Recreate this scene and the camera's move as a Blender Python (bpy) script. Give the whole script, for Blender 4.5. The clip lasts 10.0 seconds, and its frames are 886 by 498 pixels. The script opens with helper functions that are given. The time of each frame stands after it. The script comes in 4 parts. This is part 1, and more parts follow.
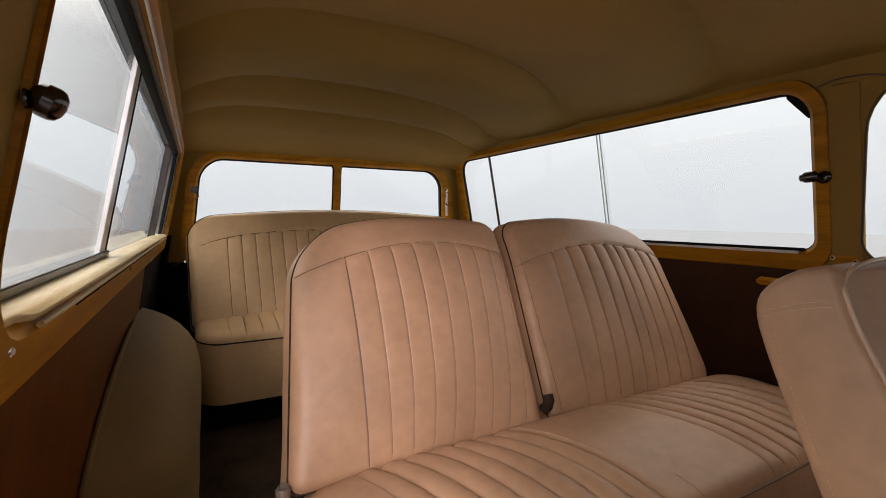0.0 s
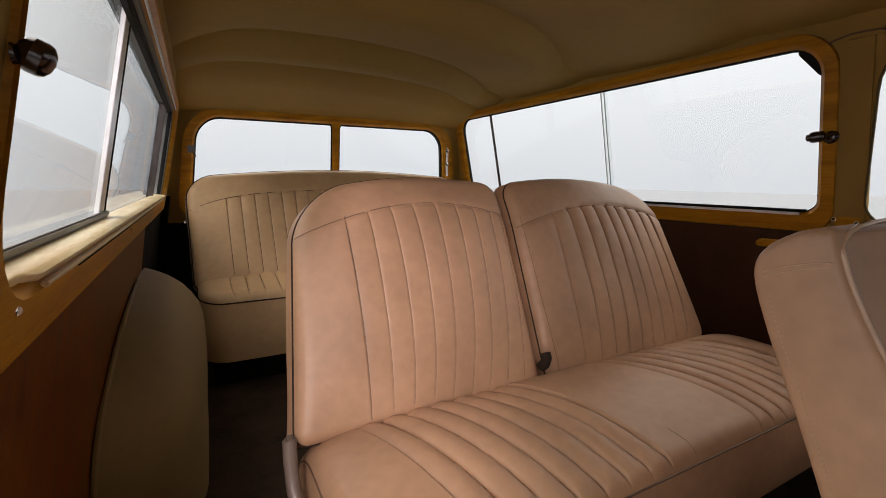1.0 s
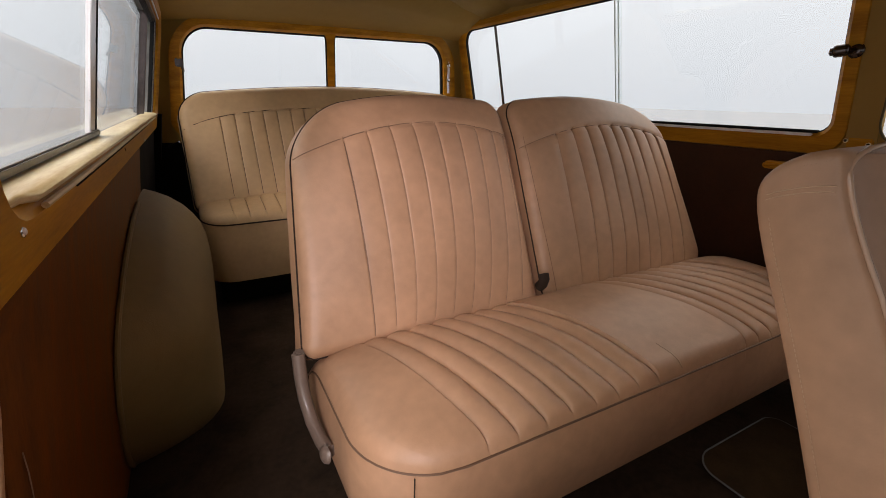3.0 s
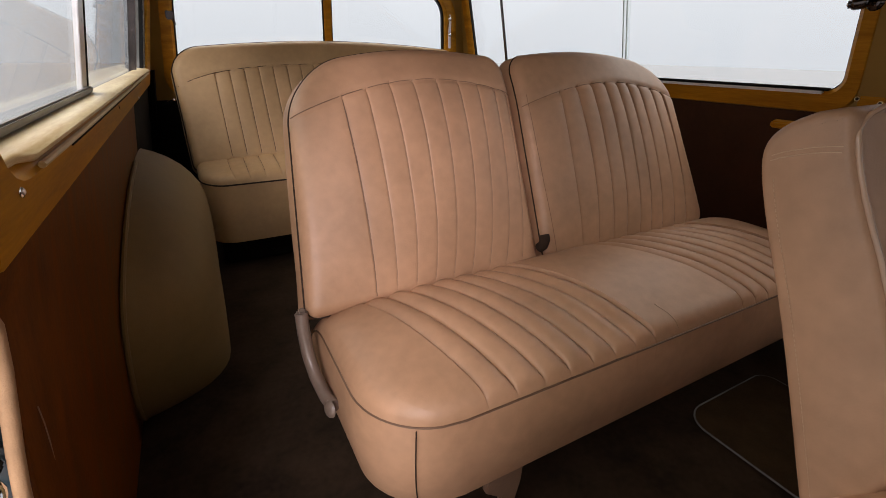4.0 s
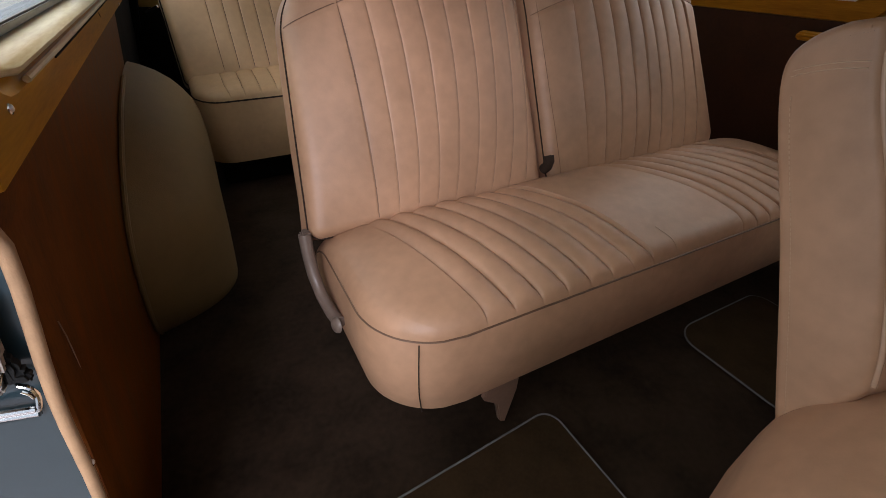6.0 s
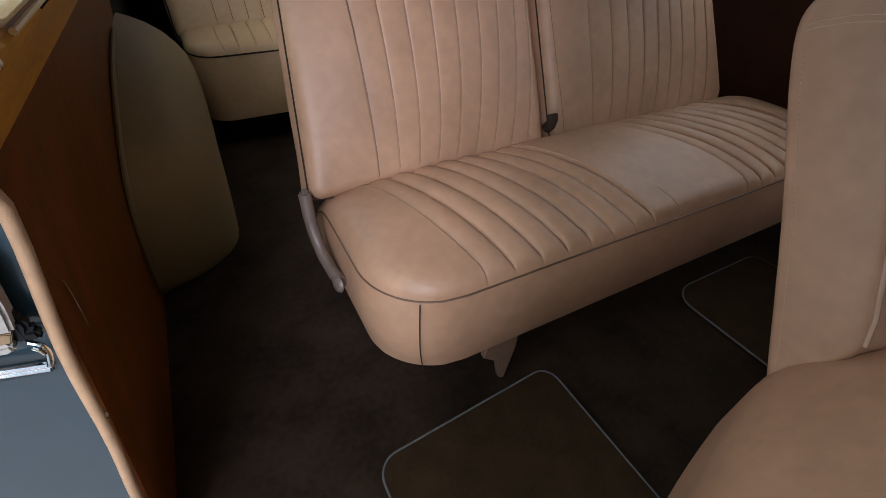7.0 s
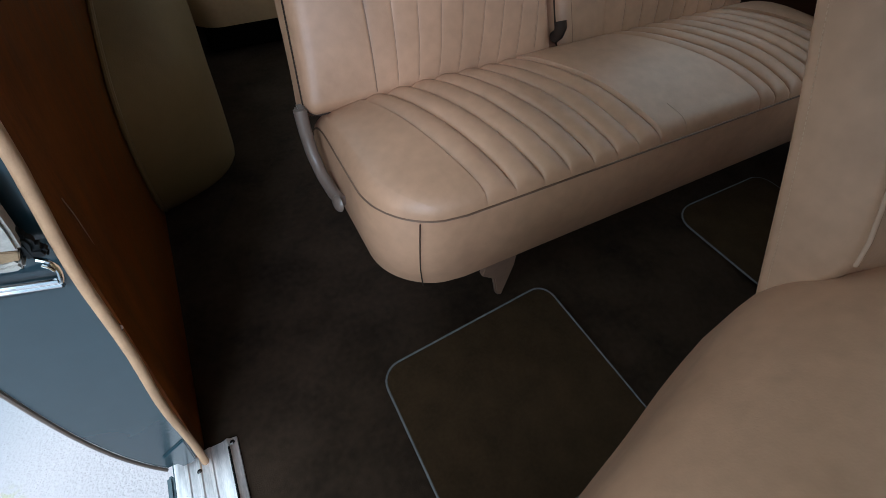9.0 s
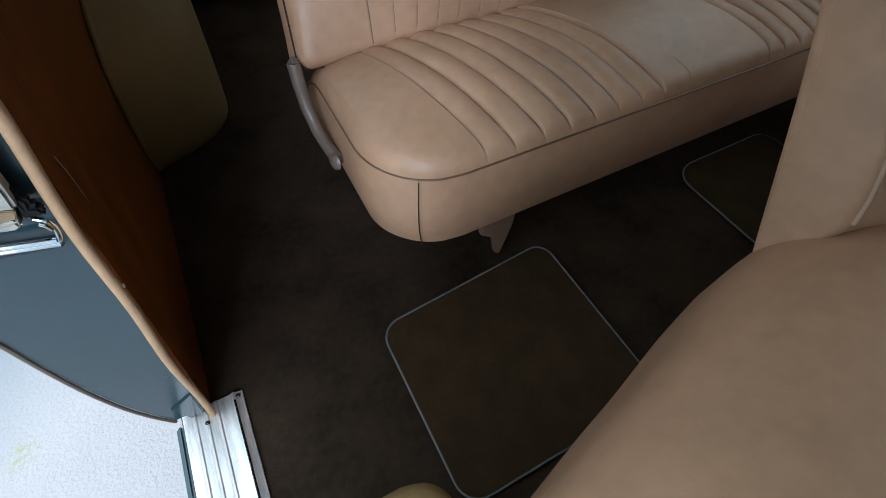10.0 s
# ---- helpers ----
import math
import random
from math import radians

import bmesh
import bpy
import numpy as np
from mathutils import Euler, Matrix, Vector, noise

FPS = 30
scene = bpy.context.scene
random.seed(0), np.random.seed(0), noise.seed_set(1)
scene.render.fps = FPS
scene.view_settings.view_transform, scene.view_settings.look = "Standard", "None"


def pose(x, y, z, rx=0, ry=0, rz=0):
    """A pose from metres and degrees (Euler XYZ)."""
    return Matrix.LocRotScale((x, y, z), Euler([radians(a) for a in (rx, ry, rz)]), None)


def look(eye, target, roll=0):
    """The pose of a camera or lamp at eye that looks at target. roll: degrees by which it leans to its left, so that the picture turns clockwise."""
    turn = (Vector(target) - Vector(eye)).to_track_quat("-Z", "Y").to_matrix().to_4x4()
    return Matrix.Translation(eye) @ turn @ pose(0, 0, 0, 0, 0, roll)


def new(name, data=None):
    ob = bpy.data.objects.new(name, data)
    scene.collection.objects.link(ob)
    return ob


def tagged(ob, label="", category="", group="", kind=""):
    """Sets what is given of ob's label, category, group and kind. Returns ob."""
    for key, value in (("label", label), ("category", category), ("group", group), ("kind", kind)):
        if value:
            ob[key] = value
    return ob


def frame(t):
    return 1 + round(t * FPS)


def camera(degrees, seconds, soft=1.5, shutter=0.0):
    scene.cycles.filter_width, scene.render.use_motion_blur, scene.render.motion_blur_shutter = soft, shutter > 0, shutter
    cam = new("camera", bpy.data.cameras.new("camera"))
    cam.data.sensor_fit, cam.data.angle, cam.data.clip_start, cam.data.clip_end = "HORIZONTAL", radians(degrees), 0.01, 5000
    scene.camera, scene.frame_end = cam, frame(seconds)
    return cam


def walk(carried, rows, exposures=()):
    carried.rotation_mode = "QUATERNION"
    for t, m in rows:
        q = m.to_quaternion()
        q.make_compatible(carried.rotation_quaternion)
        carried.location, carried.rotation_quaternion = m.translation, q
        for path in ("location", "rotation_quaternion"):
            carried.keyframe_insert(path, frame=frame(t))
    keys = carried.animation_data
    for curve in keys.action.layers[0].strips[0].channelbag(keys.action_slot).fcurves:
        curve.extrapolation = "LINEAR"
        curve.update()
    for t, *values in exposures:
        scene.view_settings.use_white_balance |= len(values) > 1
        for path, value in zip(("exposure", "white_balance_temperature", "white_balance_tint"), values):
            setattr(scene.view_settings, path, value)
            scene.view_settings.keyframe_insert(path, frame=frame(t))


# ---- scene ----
# The camera turns about one point inside the car. x across, y to the tail, z up from the cabin floor.
cam = camera(88.7, 10.0, soft=0.7)
EYE = Vector((0.0, 0.0, 0.88))
ROWS = [  # seconds, yaw, pitch, roll
    (0.0, -28.5, -3.81, 0.32),
    (0.5, -28.49, -6.27, 0.36),
    (1.0, -28.5, -8.74, 0.4),
    (1.5, -28.5, -11.2, 0.44),
    (2.0, -28.5, -13.66, 0.48),
    (2.5, -28.5, -16.11, 0.52),
    (4.0, -28.44, -23.49, 0.64),
    (4.5, -28.41, -25.95, 0.68),
    (5.0, -28.37, -28.42, 0.73),
    (5.5, -28.33, -30.89, 0.77),
    (7.0, -28.26, -38.36, 0.95),
    (7.5, -28.27, -40.87, 1.03),
    (8.0, -28.32, -43.39, 1.12),
    (8.5, -28.4, -45.93, 1.23),
    (9.0, -28.54, -48.49, 1.35),
    (9.5, -28.74, -51.08, 1.51),
    (10.0, -29.02, -53.68, 1.68),
]


def aimed(yaw, pitch, roll):
    a, b = radians(yaw), radians(pitch)
    return look(EYE, EYE + Vector((-math.sin(a) * math.cos(b), math.cos(a) * math.cos(b), math.sin(b))), roll)


walk(cam, [(t, aimed(yaw, pitch, roll)) for t, yaw, pitch, roll in ROWS],
     exposures=[(0.0, 0.26, 6800, 12), (4.0, 0.24, 6700, 13), (5.5, 0.15, 6180, 10), (7.2, 0.12, 5330, 2), (8.5, 0.08, 4880, -5), (10.0, 0.04, 4900, -9)])

# ---- light: a white photo studio ----
world = bpy.data.worlds.new("studio")
scene.world = world
world.use_nodes = True
wn = world.node_tree.nodes
wl = world.node_tree.links
coord, split, ramp = wn.new("ShaderNodeTexCoord"), wn.new("ShaderNodeSeparateXYZ"), wn.new("ShaderNodeValToRGB")
wl.new(coord.outputs["Generated"], split.inputs[0])
wl.new(split.outputs[2], ramp.inputs[0])
ramp.color_ramp.elements[0].position, ramp.color_ramp.elements[0].color = 0.0, (0.59, 0.622, 0.678, 1)
ramp.color_ramp.elements[1].position, ramp.color_ramp.elements[1].color = 0.55, (2.4, 2.34, 2.28, 1)
ramp.color_ramp.elements.new(0.30).color = (0.785, 0.81, 0.855, 1)
wl.new(ramp.outputs[0], wn["Background"].inputs[0])
wn["Background"].inputs[1].default_value = 1.1


def area_lamp(name, eye, target, w, h, power, colour, spread=68):
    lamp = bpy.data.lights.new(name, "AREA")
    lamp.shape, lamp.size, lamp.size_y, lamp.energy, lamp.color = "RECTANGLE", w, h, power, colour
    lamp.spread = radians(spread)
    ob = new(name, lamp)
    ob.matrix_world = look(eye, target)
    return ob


# Unseen lamp, added low by the doorway as if bounced off the floor.
area_lamp("added_lamp", (-1.30, -1.45, 0.72), (0.50, 0.80, 0.56), 1.2, 0.8, 1.95, (1.0, 0.965, 0.86), 60)
# Unseen second lamp, set high in front to fit the shade on the backs.
area_lamp("added_lamp", (-0.86, -1.50, 1.66), (0.85, 0.85, 0.50), 0.40, 0.30, 4.4, (1.0, 0.885, 0.98), 60)

# ---- materials ----


def material(name, colour, rough=0.5, metal=0.0, vary=0.15, scale=6.0, bump=0.0, bump_scale=300.0, coat=0.0, dark=None, stretch=None, spec=0.5, depth=0.002):
    m = bpy.data.materials.new(name)
    m.use_nodes = True
    nt = m.node_tree
    n, l = nt.nodes, nt.links
    b = n["Principled BSDF"]
    b.inputs["Roughness"].default_value, b.inputs["Metallic"].default_value = rough, metal
    b.inputs["Coat Weight"].default_value, b.inputs["Coat Roughness"].default_value = coat, 0.12
    b.inputs["Specular IOR Level"].default_value = spec
    tc = n.new("ShaderNodeTexCoord")
    mp = n.new("ShaderNodeMapping")
    l.new(tc.outputs["Object"], mp.inputs[0])
    mp.inputs["Scale"].default_value = stretch or (1, 1, 1)
    big, fine = n.new("ShaderNodeTexNoise"), n.new("ShaderNodeTexNoise")
    big.inputs["Scale"].default_value, big.inputs["Detail"].default_value = scale, 6
    fine.inputs["Scale"].default_value, fine.inputs["Detail"].default_value = scale * 9, 4
    l.new(mp.outputs[0], big.inputs[0]), l.new(mp.outputs[0], fine.inputs[0])
    add = n.new("ShaderNodeMath")
    add.operation = "MULTIPLY_ADD"
    l.new(fine.outputs[0], add.inputs[0])
    add.inputs[1].default_value = 0.4
    l.new(big.outputs[0], add.inputs[2])
    ramp = n.new("ShaderNodeValToRGB")
    lo = dark or tuple(c * (1 - vary) for c in colour)
    hi = tuple(min(1, c * (1 + vary)) for c in colour)
    ramp.color_ramp.elements[0].position, ramp.color_ramp.elements[0].color = 0.45, (*lo, 1)
    ramp.color_ramp.elements[1].position, ramp.color_ramp.elements[1].color = 0.95, (*hi, 1)
    l.new(add.outputs[0], ramp.inputs[0])
    l.new(ramp.outputs[0], b.inputs["Base Color"])
    rr = n.new("ShaderNodeMapRange")
    rr.inputs[3].default_value, rr.inputs[4].default_value = max(0.02, rough - 0.08), min(1, rough + 0.1)
    l.new(big.outputs[0], rr.inputs[0])
    l.new(rr.outputs[0], b.inputs["Roughness"])
    if bump:
        vor = n.new("ShaderNodeTexNoise")
        vor.inputs["Scale"].default_value, vor.inputs["Detail"].default_value = bump_scale, 3
        l.new(tc.outputs["Object"], vor.inputs[0])
        bp = n.new("ShaderNodeBump")
        bp.inputs["Strength"].default_value, bp.inputs["Distance"].default_value = bump, depth
        l.new(vor.outputs[0], bp.inputs["Height"])
        l.new(bp.outputs[0], b.inputs["Normal"])
    return m


def wood(name, light, dark, scale, stretch, rough=0.33, coat=0.3):
    return material(name, light, rough, 0, 0.25, scale, 0.08, 120, coat, dark, stretch, 0.12)


def clear_glass(name, tint):
    m = bpy.data.materials.new(name)
    m.use_nodes = True
    n, l = m.node_tree.nodes, m.node_tree.links
    n.remove(n["Principled BSDF"])
    tr, gl, mx, fr = (n.new("ShaderNode" + k) for k in ("BsdfTransparent", "BsdfGlossy", "MixShader", "LayerWeight"))
    fr.inputs[0].default_value = 0.5
    pw, ad = n.new("ShaderNodeMath"), n.new("ShaderNodeMath")
    pw.operation, ad.operation = "POWER", "MULTIPLY_ADD"
    pw.inputs[1].default_value, ad.inputs[1].default_value, ad.inputs[2].default_value = 5.0, 0.65, 0.04
    tr.inputs[0].default_value = (*tint, 1)
    gl.inputs["Roughness"].default_value = 0.0
    l.new(fr.outputs["Facing"], pw.inputs[0]), l.new(pw.outputs[0], ad.inputs[0]), l.new(ad.outputs[0], mx.inputs[0])
    l.new(tr.outputs[0], mx.inputs[1]), l.new(gl.outputs[0], mx.inputs[2])
    l.new(mx.outputs[0], n["Material Output"].inputs[0])
    return m


LEATHER = material("tan_leather", (0.462, 0.267, 0.158), 0.47, 0, 0.11, 5, 0.12, 380, 0.0, (0.350, 0.200, 0.117))
# Lighter, yellower copy of the leather: the rear's warm light is in it.
LEATHER_REAR_LIT = material("rear_lit_leather", (0.55, 0.355, 0.185), 0.45, 0, 0.10, 5, 0.2, 520, 0.0, (0.46, 0.295, 0.15))
LEATHER_DULL = material("tan_vinyl", (0.235, 0.150, 0.060), 0.62, 0, 0.10, 4, 0.2, 300, spec=0.2)
PIPING = material("piping_cord", (0.032, 0.019, 0.013), 0.7, spec=0.2)
PIPING_BROWN = material("brown_piping", (0.14, 0.076, 0.045), 0.5)
PIPING_PALE = material("piping_glossy", (0.46, 0.29, 0.19), 0.25, coat=0.6)
DEEP_THREAD = material("deep_brown_thread", (0.10, 0.055, 0.032), 0.7)
STITCH = material("brown_thread", (0.20, 0.115, 0.070), 0.7)
THREAD = material("thread", (0.50, 0.33, 0.21), 0.6)
HEADLINER = material("headliner_cloth", (0.33, 0.203, 0.056), 0.85, 0, 0.08, 3, 0.2, 500, spec=0.2)
MAPLE = wood("varnished_maple", (0.46, 0.212, 0.013), (0.29, 0.116, 0.006), 6, (1.5, 0.5, 6), 0.44, 0.04)
MAPLE_PALE = wood("worn_maple", (0.84, 0.70, 0.45), (0.60, 0.42, 0.20), 7, (4, 0.5, 9))
MAHOGANY = wood("varnished_mahogany", (0.150, 0.043, 0.0035), (0.070, 0.0180, 0.0020), 7, (6, 6, 0.6), 0.45, 0.0)
DOOR_TRIM = material("olive_trim", (0.085, 0.06, 0.014), 0.6, 0, 0.2, 20)
CARPET = material("brown_carpet", (0.034, 0.0208, 0.0130), 0.95, 0, 0.5, 7, 1.0, 900, spec=0.1)
MAT_PILE = material("mat_pile", (0.046, 0.0265, 0.0125), 0.95, 0, 0.3, 16, 1.0, 1100, spec=0.1)
BINDING = material("grey_binding", (0.15, 0.142, 0.138), 0.7, 0, 0.2, 60)
TEAL = material("teal_paint", (0.027, 0.048, 0.060), 0.25, 0, 0.10, 3, 0, 0, 0.35)
WEDGE = material("worn_pale_metal", (0.40, 0.36, 0.32), 0.5, 0.2, 0.3, 60)
WEDGE_BAND = material("brown_leather_band", (0.26, 0.17, 0.09), 0.7, 0, 0.3, 60)
TEAL_SHADED = material("shaded_teal", (0.010, 0.018, 0.024), 0.3, 0, 0.2, 20)
PANEL_DARK = material("dark_brown_panel", (0.05, 0.0165, 0.006), 0.5, 0, 0.3, 8, 0.1, 200, spec=0.3)
WELT = material("windlace_cloth", (0.46, 0.275, 0.15), 0.7, 0, 0.12, 40, 0.3, 800)
ALUMINIUM = material("scuffed_aluminium", (0.74, 0.67, 0.655), 0.48, 0.85, 0.3, 16, 0.25, 90, stretch=(5, 0.6, 1))
CHROME = material("chrome", (0.75, 0.75, 0.76), 0.08, 1.0, 0.05)
DARK_METAL = material("tarnished_chrome", (0.10, 0.085, 0.08), 0.22, 1.0, 0.3, 30)
TAN_PAINT = material("tan_paint", (0.25, 0.15, 0.10), 0.4, 0, 0.15, 25)
STEEL_TUBE = material("taupe_paint", (0.15, 0.108, 0.085), 0.35, 0.0, 0.12, 30)
RUBBER = material("black_rubber", (0.010, 0.010, 0.010), 0.75, spec=0.2)
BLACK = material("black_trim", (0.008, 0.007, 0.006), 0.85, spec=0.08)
STUDIO_FLOOR = material("white_epoxy", (0.53, 0.44, 0.435), 0.28, 0, 0.035, 5, 1.0, 90, depth=0.006)
BRIGHT_STRIP = material("bright_strip", (0.80, 0.81, 0.82), 0.3, 0.2, 0.08, 30)
CHANNEL = material("dull_metal_channel", (0.16, 0.155, 0.145), 0.4, 0.3, 0.3, 30)
GLASS_EDGE = material("pale_glass_edge", (0.46, 0.52, 0.49), 0.2, 0, 0.1, 30)
GLASS = clear_glass("window_glass", (0.97, 0.985, 0.98))


def smooth_dim_afar(m, near, far):
    """Bump fades with distance; far colour is darkened to match the backdrop's light."""
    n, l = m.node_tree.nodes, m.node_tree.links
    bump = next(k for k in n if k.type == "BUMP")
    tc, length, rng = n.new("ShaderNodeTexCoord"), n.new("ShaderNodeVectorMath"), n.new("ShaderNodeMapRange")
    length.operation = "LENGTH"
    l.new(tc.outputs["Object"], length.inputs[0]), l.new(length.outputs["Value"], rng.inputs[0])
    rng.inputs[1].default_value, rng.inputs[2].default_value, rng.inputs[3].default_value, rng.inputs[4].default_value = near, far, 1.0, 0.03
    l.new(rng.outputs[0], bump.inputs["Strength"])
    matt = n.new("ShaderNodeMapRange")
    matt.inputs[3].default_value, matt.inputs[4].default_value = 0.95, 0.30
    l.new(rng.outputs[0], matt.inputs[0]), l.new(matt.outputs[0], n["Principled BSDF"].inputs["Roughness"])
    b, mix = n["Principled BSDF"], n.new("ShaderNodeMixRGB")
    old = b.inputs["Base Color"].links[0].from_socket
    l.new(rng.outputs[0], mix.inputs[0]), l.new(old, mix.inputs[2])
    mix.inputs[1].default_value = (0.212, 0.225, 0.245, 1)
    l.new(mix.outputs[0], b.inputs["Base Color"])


smooth_dim_afar(STUDIO_FLOOR, 1.25, 1.75)


def stain(m, centre, radius, colour):
    """An old spill: one mottled patch on the ground."""
    n, l = m.node_tree.nodes, m.node_tree.links
    b = n["Principled BSDF"]
    old = b.inputs["Base Color"].links[0].from_socket
    tc, sub, length, nz, mul, mix = (n.new("ShaderNode" + k) for k in ("TexCoord", "VectorMath", "VectorMath", "TexNoise", "Math", "MixRGB"))
    sub.operation, length.operation, mul.operation = "SUBTRACT", "LENGTH", "MULTIPLY"
    sub.inputs[1].default_value = centre
    l.new(tc.outputs["Object"], sub.inputs[0]), l.new(sub.outputs[0], length.inputs[0])
    rng, grain = n.new("ShaderNodeMapRange"), n.new("ShaderNodeMapRange")
    rng.inputs[1].default_value, rng.inputs[2].default_value, rng.inputs[3].default_value, rng.inputs[4].default_value = 0.0, radius, 1.0, 0.0
    l.new(length.outputs["Value"], rng.inputs[0])
    nz.inputs["Scale"].default_value = 60
    l.new(tc.outputs["Object"], nz.inputs[0])
    grain.inputs[1].default_value, grain.inputs[2].default_value = 0.45, 0.6
    l.new(nz.outputs[0], grain.inputs[0])
    l.new(rng.outputs[0], mul.inputs[0]), l.new(grain.outputs[0], mul.inputs[1])
    l.new(mul.outputs[0], mix.inputs[0]), l.new(old, mix.inputs[1])
    mix.inputs[2].default_value = (*colour, 1)
    l.new(mix.outputs[0], b.inputs["Base Color"])


stain(STUDIO_FLOOR, (-0.888, 0.787, -0.50), 0.06, (0.42, 0.37, 0.16))

# ---- building ----
XC = 0.68  # the car's middle plane


def thing(name, label, category, at=(0, 0, 0), group="", kind=""):
    ob = new(name)
    ob.location = at
    return tagged(ob, label, category, group, kind)


def mesh_object(name, verts, faces, mat, parent=None, smooth=True, label="", bevel=0.0):
    me = bpy.data.meshes.new(name)
    off = Vector(parent.location) if parent and parent.type == "EMPTY" else Vector((0, 0, 0))
    if parent and parent.type != "EMPTY" and parent.parent:
        off = Vector(parent.parent.location)
    me.from_pydata([Vector(v) - off for v in verts], [], faces)
    bm = bmesh.new()
    bm.from_mesh(me)
    bmesh.ops.recalc_face_normals(bm, faces=bm.faces)
    if bevel:
        bmesh.ops.bevel(bm, geom=[e for e in bm.edges if len(e.link_faces) == 2 and e.calc_face_angle(0) > 0.6], offset=bevel, segments=2, affect="EDGES")
    bm.to_mesh(me)
    bm.free()
    for p in me.polygons:
        p.use_smooth = smooth
    me.materials.append(mat)
    if smooth:
        me.set_sharp_from_angle(angle=radians(42))
    ob = new(name, me)
    if parent:
        ob.parent = parent
    if label:
        ob["label"] = label
    return ob


def tube(path, r, n=8, closed=False):
    """Verts and faces of a round cord along a path."""
    pts = [Vector(p) for p in path]
    m = len(pts)
    verts, faces = [], []
    side = None
    for i, p in enumerate(pts):
        a = pts[(i - 1) % m] if closed or i else p
        b = pts[(i + 1) % m] if closed or i < m - 1 else p
        t = (b - a).normalized()
        if side is None:
            side = t.orthogonal().normalized()
        side = (side - t * side.dot(t)).normalized()
        up = t.cross(side)
        for k in range(n):
            w = 2 * math.pi * k / n
            verts.append(p + (side * math.cos(w) + up * math.sin(w)) * r)
    for i in range(m if closed else m - 1):
        j = (i + 1) % m
        for k in range(n):
            q = (k + 1) % n
            faces.append((i * n + k, i * n + q, j * n + q, j * n + k))
    if not closed:
        faces += [tuple(range(n))[::-1], tuple((m - 1) * n + k for k in range(n))]
    return verts, faces


def cord(name, path, r, mat, parent, closed=False, n=8, label=""):
    return mesh_object(name, *tube(path, r, n, closed), mat, parent, label=label)


def box(name, lo, hi, mat, parent=None, bevel=0.004, label="", warp=None):
    vs = [Vector((x, y, z)) for x in (lo[0], hi[0]) for y in (lo[1], hi[1]) for z in (lo[2], hi[2])]
    if warp:
        vs = [Vector(warp(*v)) for v in vs]
    fs = [(0, 1, 3, 2), (4, 6, 7, 5), (0, 4, 5, 1), (2, 3, 7, 6), (0, 2, 6, 4), (1, 5, 7, 3)]
    return mesh_object(name, vs, fs, mat, parent, label=label, bevel=bevel)


def prism(name, outline, depth, mat, parent=None, bevel=0.0, label="", smooth=True):
    """A closed outline of points, thickened along the vector depth."""
    d = Vector(depth)
    n = len(outline)
    vs = [Vector(p) for p in outline] + [Vector(p) + d for p in outline]
    fs = [tuple(range(n))[::-1], tuple(range(n, 2 * n))] + [(i, (i + 1) % n, n + (i + 1) % n, n + i) for i in range(n)]
    return mesh_object(name, vs, fs, mat, parent, smooth, label, bevel)


def dome(name, at, r, axis, mat, parent, flat=0.5, n=12, label=""):
    """A small round head, such as a screw's."""
    ax = Vector(axis).normalized()
    s = ax.orthogonal().normalized()
    u = ax.cross(s)
    vs, fs = [], []
    for i in range(4):
        a = i / 3 * math.pi / 2 * 0.95
        for k in range(n):
            w = 2 * math.pi * k / n
            vs.append(Vector(at) + (s * math.cos(w) + u * math.sin(w)) * r * math.cos(a) + ax * r * flat * math.sin(a))
    for i in range(3):
        for k in range(n):
            fs.append((i * n + k, i * n + (k + 1) % n, (i + 1) * n + (k + 1) % n, (i + 1) * n + k))
    fs.append(tuple(3 * n + k for k in range(n)))
    fs.append(tuple(range(n))[::-1])
    return mesh_object(name, vs, fs, mat, parent, label=label)


